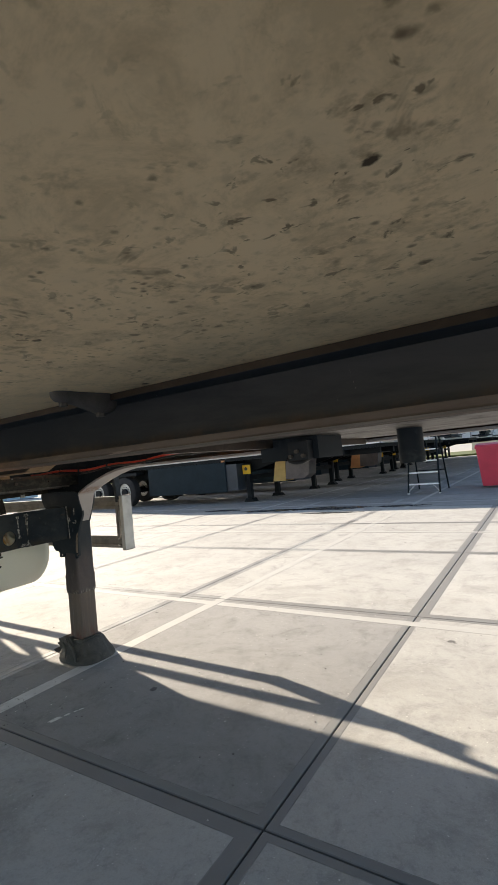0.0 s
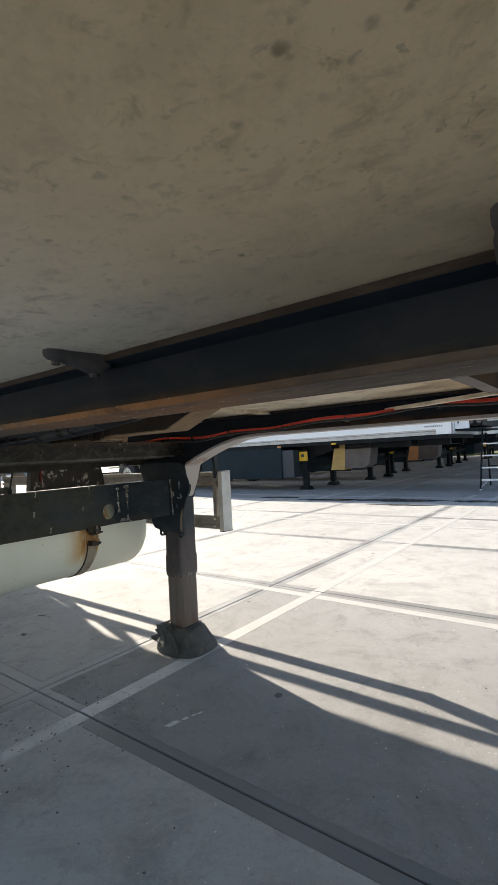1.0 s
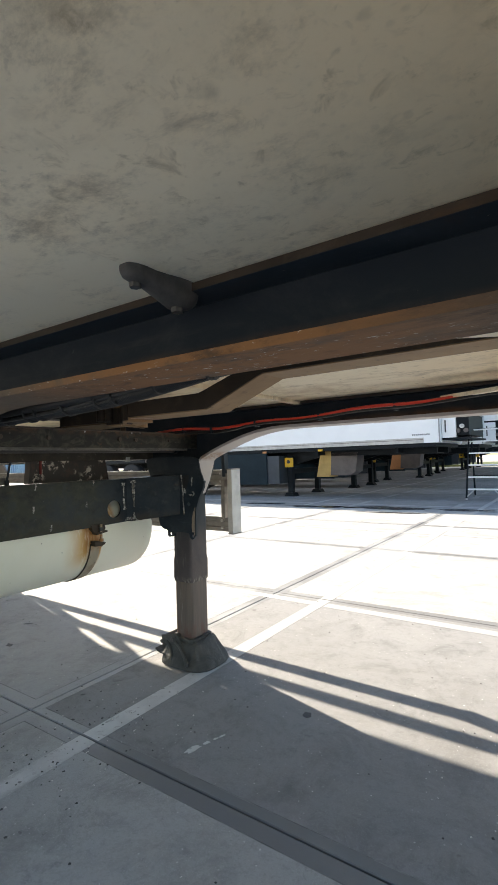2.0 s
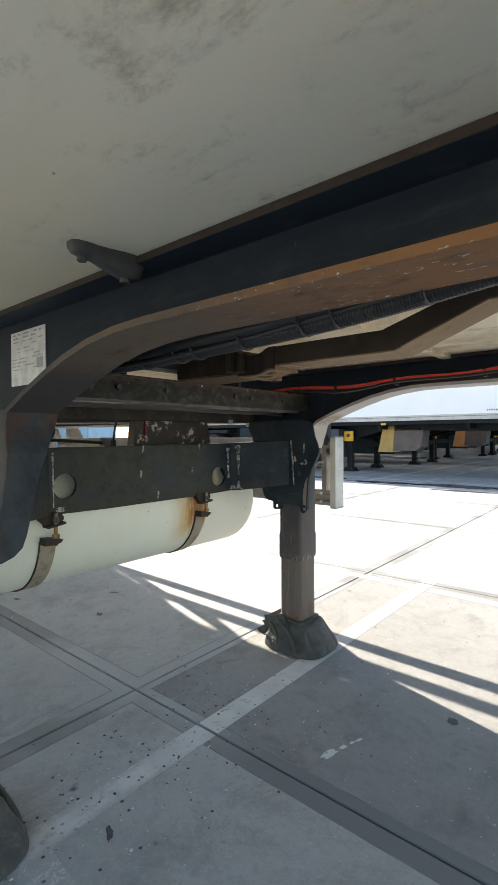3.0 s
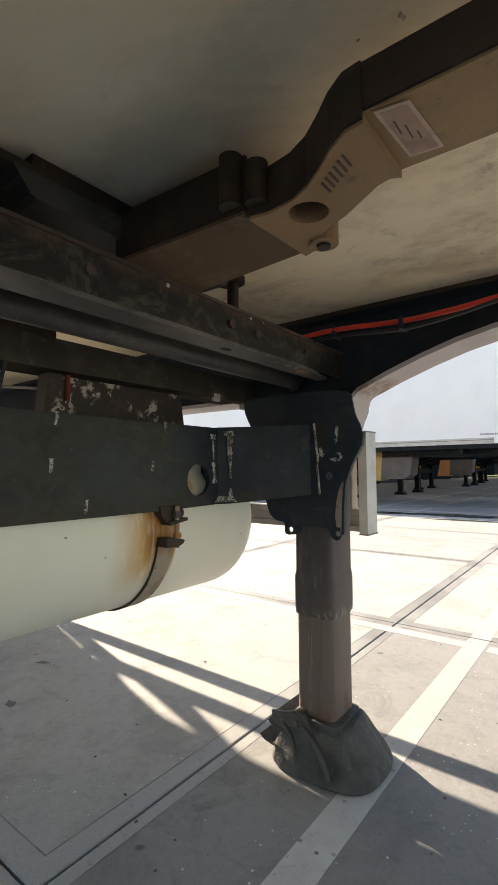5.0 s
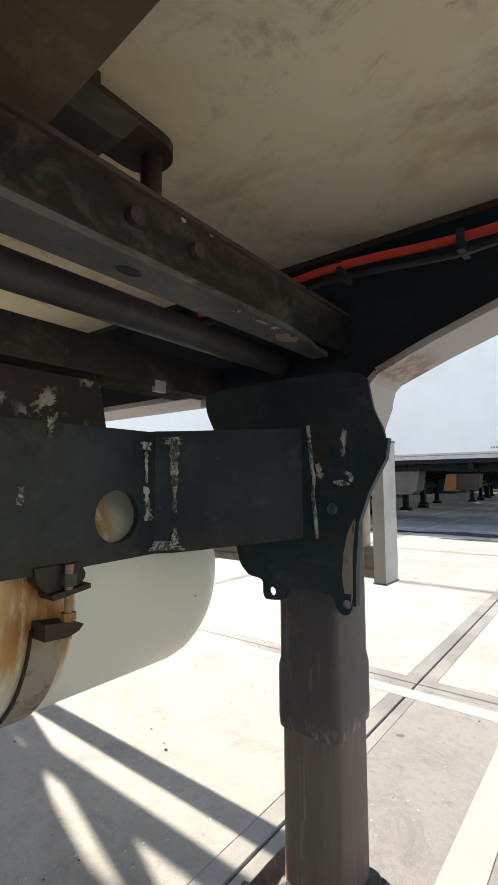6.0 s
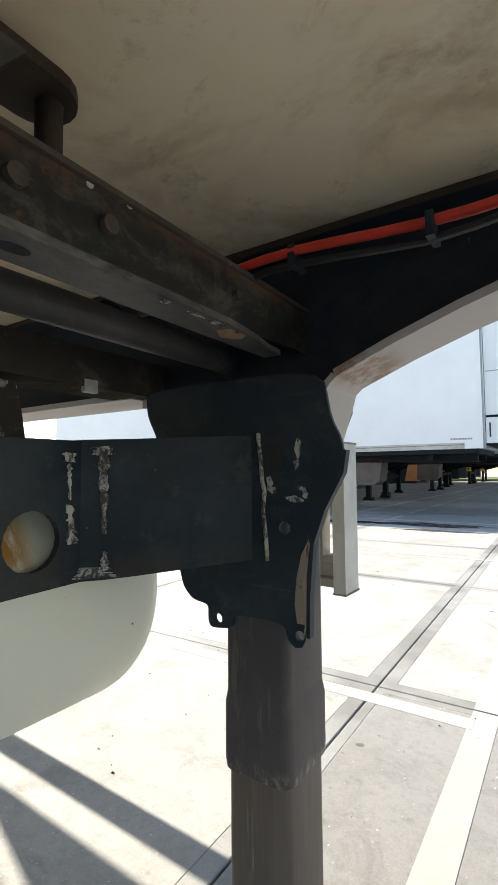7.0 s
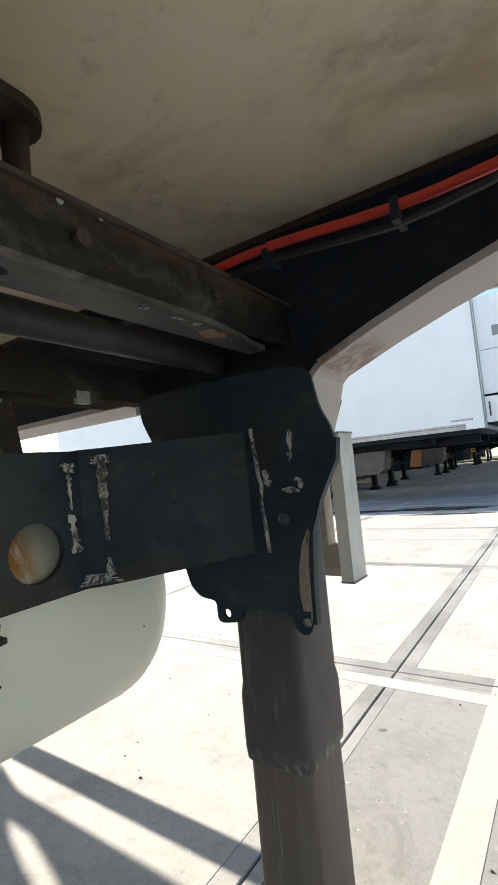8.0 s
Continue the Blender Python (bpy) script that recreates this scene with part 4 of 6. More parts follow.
part("sticker_face", prism([(-1.782, 1.211), (-1.757, 1.216), (-1.750, 1.292), (-1.777, 1.288)], "z", 1.1577, 1.1581), M_BROWNPINK, bar, "faded print field")
for k, (a, c) in enumerate(((1.228, 1.25), (1.24, 1.262), (1.255, 1.268))):
    part("print_bar", box(-1.775 + 0.007 * k, -1.7735 + 0.007 * k, a, c, 1.1572, 1.1576), M_LIP, bar)
for k in range(6):
    part("stamped_mark", box(-1.872 + 0.008 * k, -1.8695 + 0.008 * k, 1.262 - 0.006 * k, 1.284 - 0.006 * k, 1.1489, 1.1499), M_LIP, bar)

# ---- cross members between the rails
Y0, Y1 = RAILS[0] + 0.066, RAILS[1] + 0.054
chan = thing("channel_crossmember", (-2.25, MID, 1.075), "black steel channel crossmember with bolts and chipped edges", "trailer frame")
sec = [(-2.228, 1.084), (-2.228, 1.158), (-2.290, 1.158), (-2.290, 1.152), (-2.235, 1.152), (-2.235, 1.084)]
part("channel", prism(sec, "y", Y0, Y1), M_CHAN, chan, "black channel with rubbed edges", bevel=0.0015)
part("lower_flange", prism([(-2.278, Y0), (-2.222, Y0), (-2.222, 1.81), (-2.226, 1.85), (-2.234, 1.90), (-2.244, 1.945), (-2.248, 1.985), (-2.278, 1.985)], "z", 1.075, 1.0835), M_FLANGE, chan, "dusty scuffed lower flange", bevel=0.0015)
part("upper_lip", box(-2.2275, -2.222, Y0, Y1, 1.152, 1.158), M_LIP, chan, "rust-brown upper lip", bevel=0.0015)
for y, r in ((0.93, 0.009), (1.02, 0.009), (1.20, 0.008), (1.532, 0.0095), (1.622, 0.009), (1.83, 0.006)):
    part("bolt", rod((-2.2275, y, 1.120), (-2.2195, y, 1.120), r, 10), M_BOLT, chan, "worn round bolt", bevel=0.002)
# pale discs: the light in the drilled holes is painted on
for y, z in ((1.603, 1.151), (1.65, 1.154), (1.36, 1.148)):
    part("lit_hole", rod((-2.2277, y, z), (-2.2268, y, z), 0.004, 10), M_CHIPW, chan, "pale disc for a drilled hole that shows light")
part("slot", prism([(-2.250 + 0.009 * math.cos(2 * math.pi * k / 14), 1.545 + 0.016 * math.sin(2 * math.pi * k / 14)) for k in range(14)], "z", 1.0745, 1.0758), M_JOINT, chan, "slotted hole")
part("rust_spot", prism([(-2.25, 1.82), (-2.232, 1.825), (-2.231, 1.86), (-2.246, 1.873), (-2.266, 1.85)], "z", 1.0746, 1.0757), M_STRAP, chan, "rust spot")
rc = random.Random(17)
for y, a, w in ((1.705, 0.010, 0.005), (1.758, 0.016, 0.005), (1.800, 0.022, 0.007), (1.842, 0.006, 0.004)):
    pts = [(-2.2285 + w * rc.uniform(0.3, 1.0) * math.cos(t) - 0.004, y + a * rc.uniform(0.4, 1.1) * math.sin(t)) for t in [i * 0.45 for i in range(14)]]
    part("bare_chip", prism(pts, "z", 1.0742, 1.0765), M_MOTTLE, chan, "bare primer chip")

tubem = thing("round_crossmember", (-2.38, MID, 1.085), "black round tube crossmember", "trailer frame")
part("tube", rod((-2.38, Y0, 1.090), (-2.38, Y1, 1.090), 0.023, 18), M_XTUBE, tubem, smooth=True)
for y in (Y0, Y1 - 0.02):
    part("end_collar", rod((-2.38, y, 1.090), (-2.38, y + 0.02, 1.090), 0.030, 18), M_BLACK, tubem, "welded end collar", smooth=True)
angle = thing("angle_crossmember", (-2.58, MID, 1.035), "black steel angle crossmember with scuffed paint", "trailer frame")
part("angle", prism([(-2.548, 1.038), (-2.548, 1.105), (-2.556, 1.105), (-2.556, 1.046), (-2.64, 1.046), (-2.64, 1.038)], "y", Y0, Y1), M_ANGLE, angle, bevel=0.0015)
part("upstand", box(-2.564, -2.557, Y0, 1.345, 1.05, 1.165), M_DARKBROWN, angle, "sooty upstand plate")
part("lug", box(-2.556, -2.546, 1.845, 1.872, 1.028, 1.050), M_CHIPW, angle, "scuffed bare lug")
strut = thing("thin_brace", (-2.7, 1.6, 1.04), "thin bare metal brace rod", "rod")
part("brace_rod", rod((-2.62, 1.70, 1.034), (-2.95, 1.05, 1.028), 0.0035, 8), M_ALU, strut)

# hat bracket that hangs on two pins over the channel
hat = thing("hanger_bracket", (-2.26, 1.3, 1.16), "black hat-shaped hanger bracket on two round pins", "bracket")
ends = [(-2.264 + 0.034 * math.cos(math.pi * q / 10), 1.574 + 0.034 * math.sin(math.pi * q / 10)) for q in range(11)]
ends += [(-2.264 - 0.034 * math.cos(math.pi * q / 10), 1.060 - 0.030 * math.sin(math.pi * q / 10)) for q in range(11)]
part("top_plate", prism(ends, "z", 1.228, 1.240), M_DARKBROWN, hat, "round-ended top plate", bevel=0.002)
part("hat_bar", prism([(1.085, 1.228), (1.110, 1.196), (1.122, 1.192), (1.505, 1.192), (1.517, 1.196), (1.540, 1.228)], "x", -2.304, -2.226), M_BRACKET, hat, "bar with chamfered ends", bevel=0.003)
part("spacer", box(-2.286, -2.242, 1.12, 1.50, 1.240, 1.2645), M_DARKBROWN, hat, "packing strip against the floor")
for y in (1.06, 1.584):
    part("pin", rod((-2.262, y, 1.158), (-2.262, y, 1.229), 0.0125, 16), M_DARKBROWN, hat, "round pin", smooth=True)

# ---- coupling frame at the trailer's nose
king = thing("coupling_frame", (-0.1, 1.45, 1.10), "black coupling box and kingpin hanging under the trailer's nose", "trailer frame")
part("skid_plate", box(-0.33, 1.30, 0.80, 1.978, 1.172, 1.184), M_SKID, king, "dark worn skid plate with painted highlights", bevel=0.003)
part("coupling_box", box(-0.372, -0.200, 1.205, 1.37, 1.113, 1.171), M_BLACK, king, "deep black coupling box", bevel=0.008)
part("kingpin", rod((-0.03, 1.46, 1.075), (-0.03, 1.46, 1.172), 0.035, 20), M_BLACK, king, "round steel kingpin", smooth=True)
part("crossbeam", box(-0.36, -0.332, 0.80, 1.978, 1.150, FLOOR_Z - 0.001), M_LIP, king, "brown dusty crossbeam", bevel=0.004)
part("second_beam", box(-0.60, -0.56, 0.80, 1.978, 1.212, FLOOR_Z - 0.001), M_LIP, king, "brown dusty crossbeam", bevel=0.004)
part("junction_box", box(-0.27, -0.215, 1.172, 1.203, 1.112, 1.160), M_LEG, king, "grimy junction box", bevel=0.006)
for k in range(3):
    part("connector", rod((-0.262 + 0.018 * k, 1.171, 1.122 + 0.012 * (k % 2)), (-0.262 + 0.018 * k, 1.160, 1.122 + 0.012 * (k % 2)), 0.005, 8), M_DUSTY, king, "dusty connector")
for x, y in ((-0.36, 1.35), (-0.30, 1.22)):
    part("hose_tail", tube(smooth_line([(x, y, 1.125), (x + 0.02, y - 0.02, 1.110), (x + 0.05, y - 0.015, 1.107), (x + 0.07, y + 0.02, 1.120)], 6), 0.006, 8), M_HOSE, king, "short black hose", smooth=True)
for s in (-1, 1):
    part("diagonal_brace", prism([(-1.00, MID + s * 0.50), (-0.94, MID + s * 0.50), (-0.34, MID + s * 0.16), (-0.40, MID + s * 0.16)], "z", 1.205, 1.217), M_PANEL2, king, "pale diagonal brace", bevel=0.002)

# ---- landing gear crossmember, cranked towards both legs
xm = thing("landing_gear_beam", (-2.5, MID, 0.73), "black box beam between the landing legs, with holes and flaked weld marks", "trailer frame")
yl, yr = 0.945, 1.80
face = [(yl, 0.728), (yl + 0.2, 0.724), (yr - 0.2, 0.724), (yr, 0.728), (yr, 0.938), (yl, 0.938)]
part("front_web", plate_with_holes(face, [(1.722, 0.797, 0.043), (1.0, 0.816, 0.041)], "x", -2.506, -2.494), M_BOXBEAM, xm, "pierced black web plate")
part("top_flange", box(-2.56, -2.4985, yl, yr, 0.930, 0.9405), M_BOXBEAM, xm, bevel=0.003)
for s in (1, -1):
    Q = (lambda y: y) if s > 0 else (lambda y: 2.745 - y)
    bm = bmesh.new()
    rows = []
    for y, xf, xb, z0, z1 in ((1.8005, -2.4945, -2.56, 0.728, 0.942), (1.825, -2.475, -2.55, 0.728, 0.943), (1.855, -2.440, -2.54, 0.732, 0.944), (1.992, -2.288, -2.47, 0.752, 0.950)):
        rows.append([bm.verts.new(p) for p in ((xf, Q(y), z0), (xf, Q(y), z1), (xb, Q(y), z1), (xb, Q(y), z0))])
    for a, b in zip(rows, rows[1:]):
        for k in range(4):
            bm.faces.new((a[k], a[(k + 1) % 4], b[(k + 1) % 4], b[k]))
    bm.faces.new(rows[0])
    bm.faces.new(rows[-1][::-1])
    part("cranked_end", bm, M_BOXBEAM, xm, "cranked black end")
    part("weld_bead", tube([(-2.2865, Q(1.977), 0.952), (-2.284, Q(1.976), 0.93), (-2.281, Q(1.977), 0.90), (-2.279, Q(1.976), 0.875), (-2.275, Q(1.977), 0.86), (-2.278, Q(1.976), 0.83), (-2.274, Q(1.977), 0.79), (-2.271, Q(1.976), 0.752)], 0.0034, 7), M_MOTTLE, xm, "bare weld bead")
rnd = random.Random(5)


def smear(y0, y1, z0, z1, w0, w1, name="flaked_strip"):
    """A ragged upright strip where the paint has come off the beam's face."""
    n, left, right = 16, [], []
    for k in range(n + 1):
        t = k / n
        y, z = y0 + (y1 - y0) * t, z0 + (z1 - z0) * t
        w = (w0 + (w1 - w0) * t) * rnd.uniform(0.35, 1.0)
        left.append((y - w, z + rnd.uniform(-0.002, 0.002)))
        right.append((y + w * rnd.uniform(0.6, 1.2), z + rnd.uniform(-0.002, 0.002)))
    bm = prism(left + right[::-1], "x", 0, 0.0012)
    for v in bm.verts:
        v.co.x += -2.4938 if v.co.y <= 1.80 else -2.4918 + (v.co.y - 1.80) * 0.95
    part(name, bm, M_MOTTLE, xm, "flaked paint down to primer")


smear(1.786, 1.780, 0.785, 0.845, 0.011, 0.008)
smear(1.781, 1.779, 0.850, 0.905, 0.003, 0.005)
smear(1.779, 1.779, 0.908, 0.922, 0.014, 0.015)
smear(1.824, 1.822, 0.800, 0.925, 0.0045, 0.007)
smear(1.822, 1.822, 0.918, 0.932, 0.012, 0.015)
smear(1.812, 1.812, 0.733, 0.748, 0.028, 0.022)
smear(1.824, 1.825, 0.745, 0.772, 0.006, 0.004)
smear(0.985, 0.985, 0.735, 0.75, 0.026, 0.018)
smear(0.960, 0.958, 0.75, 0.925, 0.003, 0.005)
for y, z in ((1.30, 0.835), (1.56, 0.835), (1.31, 0.93), (1.60, 0.93), (1.38, 0.75)):
    smear(y, y + 0.002, z - 0.014, z + 0.012, 0.005, 0.007, "scuff")
rb = thing("tank_bracket", (-2.6, 1.57, 0.94), "dark brown bracket with large flakes of bare paint on the beam", "bracket")
part("bracket_box", prism([(1.375, 0.94), (1.775, 0.94), (1.765, 1.00), (1.755, 1.04), (1.385, 1.04)], "x", -2.66, -2.60), M_CHIP, rb, "flaking dark brown paint", bevel=0.004)
part("bracket_ear", prism([(1.335, 0.94), (1.385, 0.94), (1.385, 1.04), (1.345, 1.04)], "x", -2.625, -2.585), M_CHIP, rb, bevel=0.003)
part("red_rod", rod((-2.583, 1.39, 0.98), (-2.583, 1.39, 1.045), 0.006, 8), M_REDD, rb, "grimy dark red rod")
part("stud", rod((-2.55, 1.22, 0.94), (-2.55, 1.22, 0.962), 0.010, 8), M_BLACK, rb)
part("stud_rod", rod((-2.55, 1.22, 0.96), (-2.55, 1.235, 1.04), 0.0045, 8), M_BLACK, rb)

cab = thing("looped_cable", (-2.56, 0.97, 0.95), "thin black cable looping behind the landing gear beam", "cable")
part("cable", tube(smooth_line([(-2.50, 0.90, 1.035), (-2.53, 0.915, 0.985), (-2.56, 0.95, 0.968), (-2.57, 1.05, 0.962), (-2.57, 1.16, 0.955), (-2.57, 1.20, 0.948)], 8), 0.0055, 8), M_HOSE, cab, smooth=True)
part("cable", tube(smooth_line([(-2.48, 0.93, 1.04), (-2.50, 0.965, 1.0), (-2.53, 0.96, 0.965), (-2.54, 0.92, 0.955), (-2.52, 0.89, 0.99)], 8), 0.007, 8), M_HOSE, cab, smooth=True)
part("cable_clamp", box(-2.58, -2.55, 1.185, 1.215, 0.942, 0.972), M_LEGD, cab, bevel=0.004)

# ---- white air tank under the beam
TX, TZ, TR, TA, TB = -2.729, 0.675, 0.221, 0.66, 2.054


def tank_shape():
    bm = bmesh.new()
    rings, n = [], 48
    head = [(0.105 * (1 - math.sin(a)), TR * math.cos(a) ** 0.72) for a in [radians(d) for d in (87, 80, 72, 60, 48, 36, 24, 12, 0)]]
    prof = [(TA + d, r) for d, r in head] + [(TB - d, r) for d, r in head[::-1]]
    for y, r in prof:
        rings.append([bm.verts.new((TX + r * math.cos(2 * math.pi * k / n), y, TZ + r * math.sin(2 * math.pi * k / n))) for k in range(n)])
    for a, b in zip(rings, rings[1:]):
        for k in range(n):
            bm.faces.new((a[k], a[(k + 1) % n], b[(k + 1) % n], b[k]))
    bm.faces.new(rings[0])
    bm.faces.new(rings[-1])
    return bm


tank = thing("air_tank", (TX, MID, TZ - TR), "white cylindrical air tank with rust-stained straps under the beam", "tank")
part("shell", tank_shape(), M_TANK, tank, "dirty white painted shell", smooth=True)


def band(y0, y1, r0, r1, a0, a1, n=40):
    """A curved band round the tank, from angle a0 to a1 in degrees (0 faces forward, -90 down)."""
    bm = bmesh.new()
    rows = []
    for k in range(n + 1):
        a = radians(a0 + (a1 - a0) * k / n)
        c, s = math.cos(a), math.sin(a)
        rows.append([bm.verts.new(p) for p in ((TX + r0 * c, y0, TZ + r0 * s), (TX + r1 * c, y0, TZ + r1 * s), (TX + r1 * c, y1, TZ + r1 * s), (TX + r0 * c, y1, TZ + r0 * s))])
    for a, b in zip(rows, rows[1:]):
        for k in range(4):
            bm.faces.new((a[k], a[(k + 1) % 4], b[(k + 1) % 4], b[k]))
    bm.faces.new(rows[0])
    bm.faces.new(rows[-1][::-1])
    return bm


for y in (1.615, 0.945):
    st = part("strap", band(y - 0.024, y + 0.028, TR + 0.0005, TR + 0.005, -250, -6), M_STRAP, tank, "rusty steel strap", smooth=True)
    part("strap_edge", band(y - 0.027, y - 0.024, TR + 0.0005, TR + 0.006, -250, -7), M_DARKBROWN, st, "dark rubber liner", smooth=True)
    part("strap_clamp", prism([(y - 0.024, 0.637), (y + 0.012, 0.635), (y + 0.028, 0.640), (y + 0.036, 0.648), (y + 0.026, 0.653), (y + 0.0, 0.657), (y - 0.024, 0.660)], "x", TX + TR - 0.012, TX + TR + 0.034), M_DARKBROWN, tank, "grimy clamp lug", bevel=0.004)
    lug = [(y - 0.034, 0.7345), (y + 0.036, 0.7345), (y + 0.046, 0.718), (y + 0.045, 0.710), (y + 0.030, 0.697), (y + 0.006, 0.691), (y - 0.014, 0.697), (y - 0.030, 0.714)]
    part("hanger_lug", prism(lug, "x", TX + TR - 0.034, TX + TR + 0.020), M_DARKBROWN, tank, "rounded black hanger lug", bevel=0.004)
    part("lug_foot", prism([(y - 0.012, 0.689), (y + 0.046, 0.697), (y + 0.046, 0.704), (y - 0.016, 0.697)], "x", TX + TR - 0.030, TX + TR + 0.034), M_DARKBROWN, tank, bevel=0.003)
    part("strap_bolt", rod((TX + TR + 0.028, y + 0.014, 0.632), (TX + TR + 0.028, y + 0.014, 0.735), 0.006, 10), M_STRAP, tank, "threaded bolt")
    part("nut", rod((TX + TR + 0.028, y + 0.014, 0.705), (TX + TR + 0.028, y + 0.014, 0.722), 0.011, 6), M_LEGD, tank)
    part("nut", rod((TX + TR + 0.028, y + 0.014, 0.657), (TX + TR + 0.028, y + 0.014, 0.668), 0.011, 6), M_STRAP, tank)

# ---- landing legs
GUSSET = [(-2.176, 1.045), (-2.163, 0.970), (-2.148, 0.940), (-2.144, 0.922), (-2.149, 0.890), (-2.179, 0.836), (-2.198, 0.785), (-2.205, 0.71), (-2.207, 0.645), (-2.214, 0.630), (-2.226, 0.627), (-2.238, 0.635), (-2.245, 0.66),
          (-2.339, 0.66), (-2.342, 0.636), (-2.384, 0.631), (-2.391, 0.640), (-2.391, 0.668), (-2.425, 0.672), (-2.445, 0.69), (-2.455, 0.72), (-2.511, 0.953), (-2.522, 0.972), (-2.536, 0.999), (-2.541, 1.045)]


def rounded(points, n=3, share=0.3):
    """An outline with its corners cut to short arcs."""
    out = []
    for i, q in enumerate(points):
        a, q, b = Vector(points[i - 1]), Vector(q), Vector(points[(i + 1) % len(points)])
        p0, p1 = q.lerp(a, share), q.lerp(b, share)
        out += [tuple((1 - t) ** 2 * p0 + 2 * t * (1 - t) * q + t * t * p1) for t in [k / n for k in range(n + 1)]]
    return out


LX, LHX, LHY = -2.305, 0.0575, 0.0645


def square_tube(cx, cy, hx, hy, z0, z1, round_=0.016):
    pts = []
    for sx, sy, a0 in ((1, 1, 0), (-1, 1, 90), (-1, -1, 180), (1, -1, 270)):
        for k in range(4):
            a = radians(a0 + 30 * k)
            pts.append((cx + sx * (hx - round_) + round_ * math.cos(a), cy + sy * (hy - round_) + round_ * math.sin(a)))
    return prism(pts, "z", z0, z1)


def landing_leg(s, cy, gy):
    """s: +1 where the trailer's middle lies towards -y. cy: the leg's middle; gy: the inner face of its gusset plate."""
    Q = lambda y: gy + (y - 1.990) * s
    R = lambda a, b: (min(Q(a), Q(b)), max(Q(a), Q(b)))
    ob = thing("landing_leg", (LX, cy, 0), "black steel landing leg on a dirty folded foot, scraped paint", "landing leg", "landing legs")
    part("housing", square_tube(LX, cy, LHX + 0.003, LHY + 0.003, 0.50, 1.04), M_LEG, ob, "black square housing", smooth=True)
    bm = bmesh.new()
    rows = []
    for z, g in ((0.405, 0.0015), (0.409, 0.005), (0.425, 0.0065), (0.512, 0.0065), (0.528, 0.004), (0.540, 0.002)):
        q = []
        for sx, sy, a0 in ((1, 1, 0), (-1, 1, 90), (-1, -1, 180), (1, -1, 270)):
            for k in range(5):
                a = radians(a0 + 22.5 * k)
                q.append(bm.verts.new((LX + sx * (LHX + g - 0.018) + 0.018 * math.cos(a), cy + sy * (LHY + g - 0.018) + 0.018 * math.sin(a), z)))
        rows.append(q)
    for p, q in zip(rows, rows[1:]):
        for k in range(20):
            bm.faces.new((p[k], p[(k + 1) % 20], q[(k + 1) % 20], q[k]))
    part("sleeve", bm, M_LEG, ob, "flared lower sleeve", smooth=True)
    part("inner_tube", square_tube(LX, cy, LHX, LHY, 0.10, 0.47), M_TUBE, ob, "brown scraped inner tube", smooth=True)
    lo, hi = R(1.990, 1.997)
    outline = rounded(GUSSET) if s > 0 else [(-2.19, 1.045), (-2.19, 0.80), (-2.22, 0.72), (-2.40, 0.72), (-2.45, 0.76), (-2.53, 1.045)]
    g = part("gusset_plate", plate_with_holes(outline, [(-2.370, 0.648, 0.008), (-2.218, 0.646, 0.0075), (-2.242, 0.804, 0.010)] if s > 0 else [], "y", lo, hi), M_BEAM, ob, "curved black gusset plate")
    part("rear_gusset", prism([(-2.18, 1.045), (-2.18, 0.99), (-2.24, 0.84), (-2.44, 0.84), (-2.52, 0.99), (-2.52, 1.045)], "y", *R(2.118, 2.125)), M_BEAM, ob, "outer gusset plate")
    lip = [(x, z) for x, z in GUSSET[1:9]]
    if s > 0:
        part("gusset_lip", strip(lip[2:], *R(1.990, 2.004), 0.005), M_BEAM, g, "rubbed plate edge")
    if s > 0:
        part("edge_scrape", strip([(-2.199, 0.785), (-2.2055, 0.735), (-2.2065, 0.70), (-2.2075, 0.66), (-2.21, 0.645)], *R(1.9885, 2.001), -0.002), M_SCRAPE, g, "scraped rusty edge")
        part("face_scrape", prism([(-2.201, 0.790), (-2.207, 0.735), (-2.2085, 0.690), (-2.210, 0.664), (-2.222, 0.664), (-2.226, 0.690), (-2.2225, 0.730), (-2.214, 0.765)], "y", *R(1.9892, 1.992)), M_SCRAPE, g, "long scrape down to bare primer")
    # bare metal scrapes round the leg's top
    rr = random.Random(11)
    for cx, cz, a, b in ((-2.217, 0.925, 0.006, 0.018), (-2.221, 0.903, 0.005, 0.009), (-2.224, 0.848, 0.018, 0.005), (-2.206, 0.858, 0.005, 0.010), (-2.213, 0.866, 0.008, 0.004), (-2.268, 0.872, 0.006, 0.014), (-2.262, 0.862, 0.010, 0.006)):
        pts = [(cx + a * rr.uniform(0.5, 1.3) * math.cos(t), cz + b * rr.uniform(0.5, 1.3) * math.sin(t)) for t in [i * 0.785 for i in range(8)]]
        part("paint_chip", prism(pts, "y", *R(1.9885, 1.992)), M_MOTTLE, g, "bare metal chip")
    # no hollow here: a flat dark patch gives the pocket its shade
    part("recess_shade", prism([(-2.292, 0.947), (-2.236, 0.950), (-2.240, 0.915), (-2.262, 0.868), (-2.284, 0.872)], "y", *R(1.9892, 1.993)), M_JOINT, g, "flat dark patch for the shade in a weld pocket")
    # the foot: a bent sheet shoe on a pivot
    fx, fy = LX + 0.022, cy - (0.006 if s > 0 else 0.0)
    f = part("foot", foot_shape(fx, fy), M_FOOT, ob, "dirty folded steel foot", smooth=True)
    part("pivot_boss", rod((LX - 0.042, fy - 0.100, 0.122), (LX - 0.042, fy + 0.100, 0.122), 0.024, 18), M_FOOT, f, "round pivot")
    part("pivot_bolt", rod((LX - 0.042, fy - 0.106, 0.122), (LX - 0.042, fy + 0.106, 0.122), 0.012, 12), M_LEG, f, "worn pivot bolt")
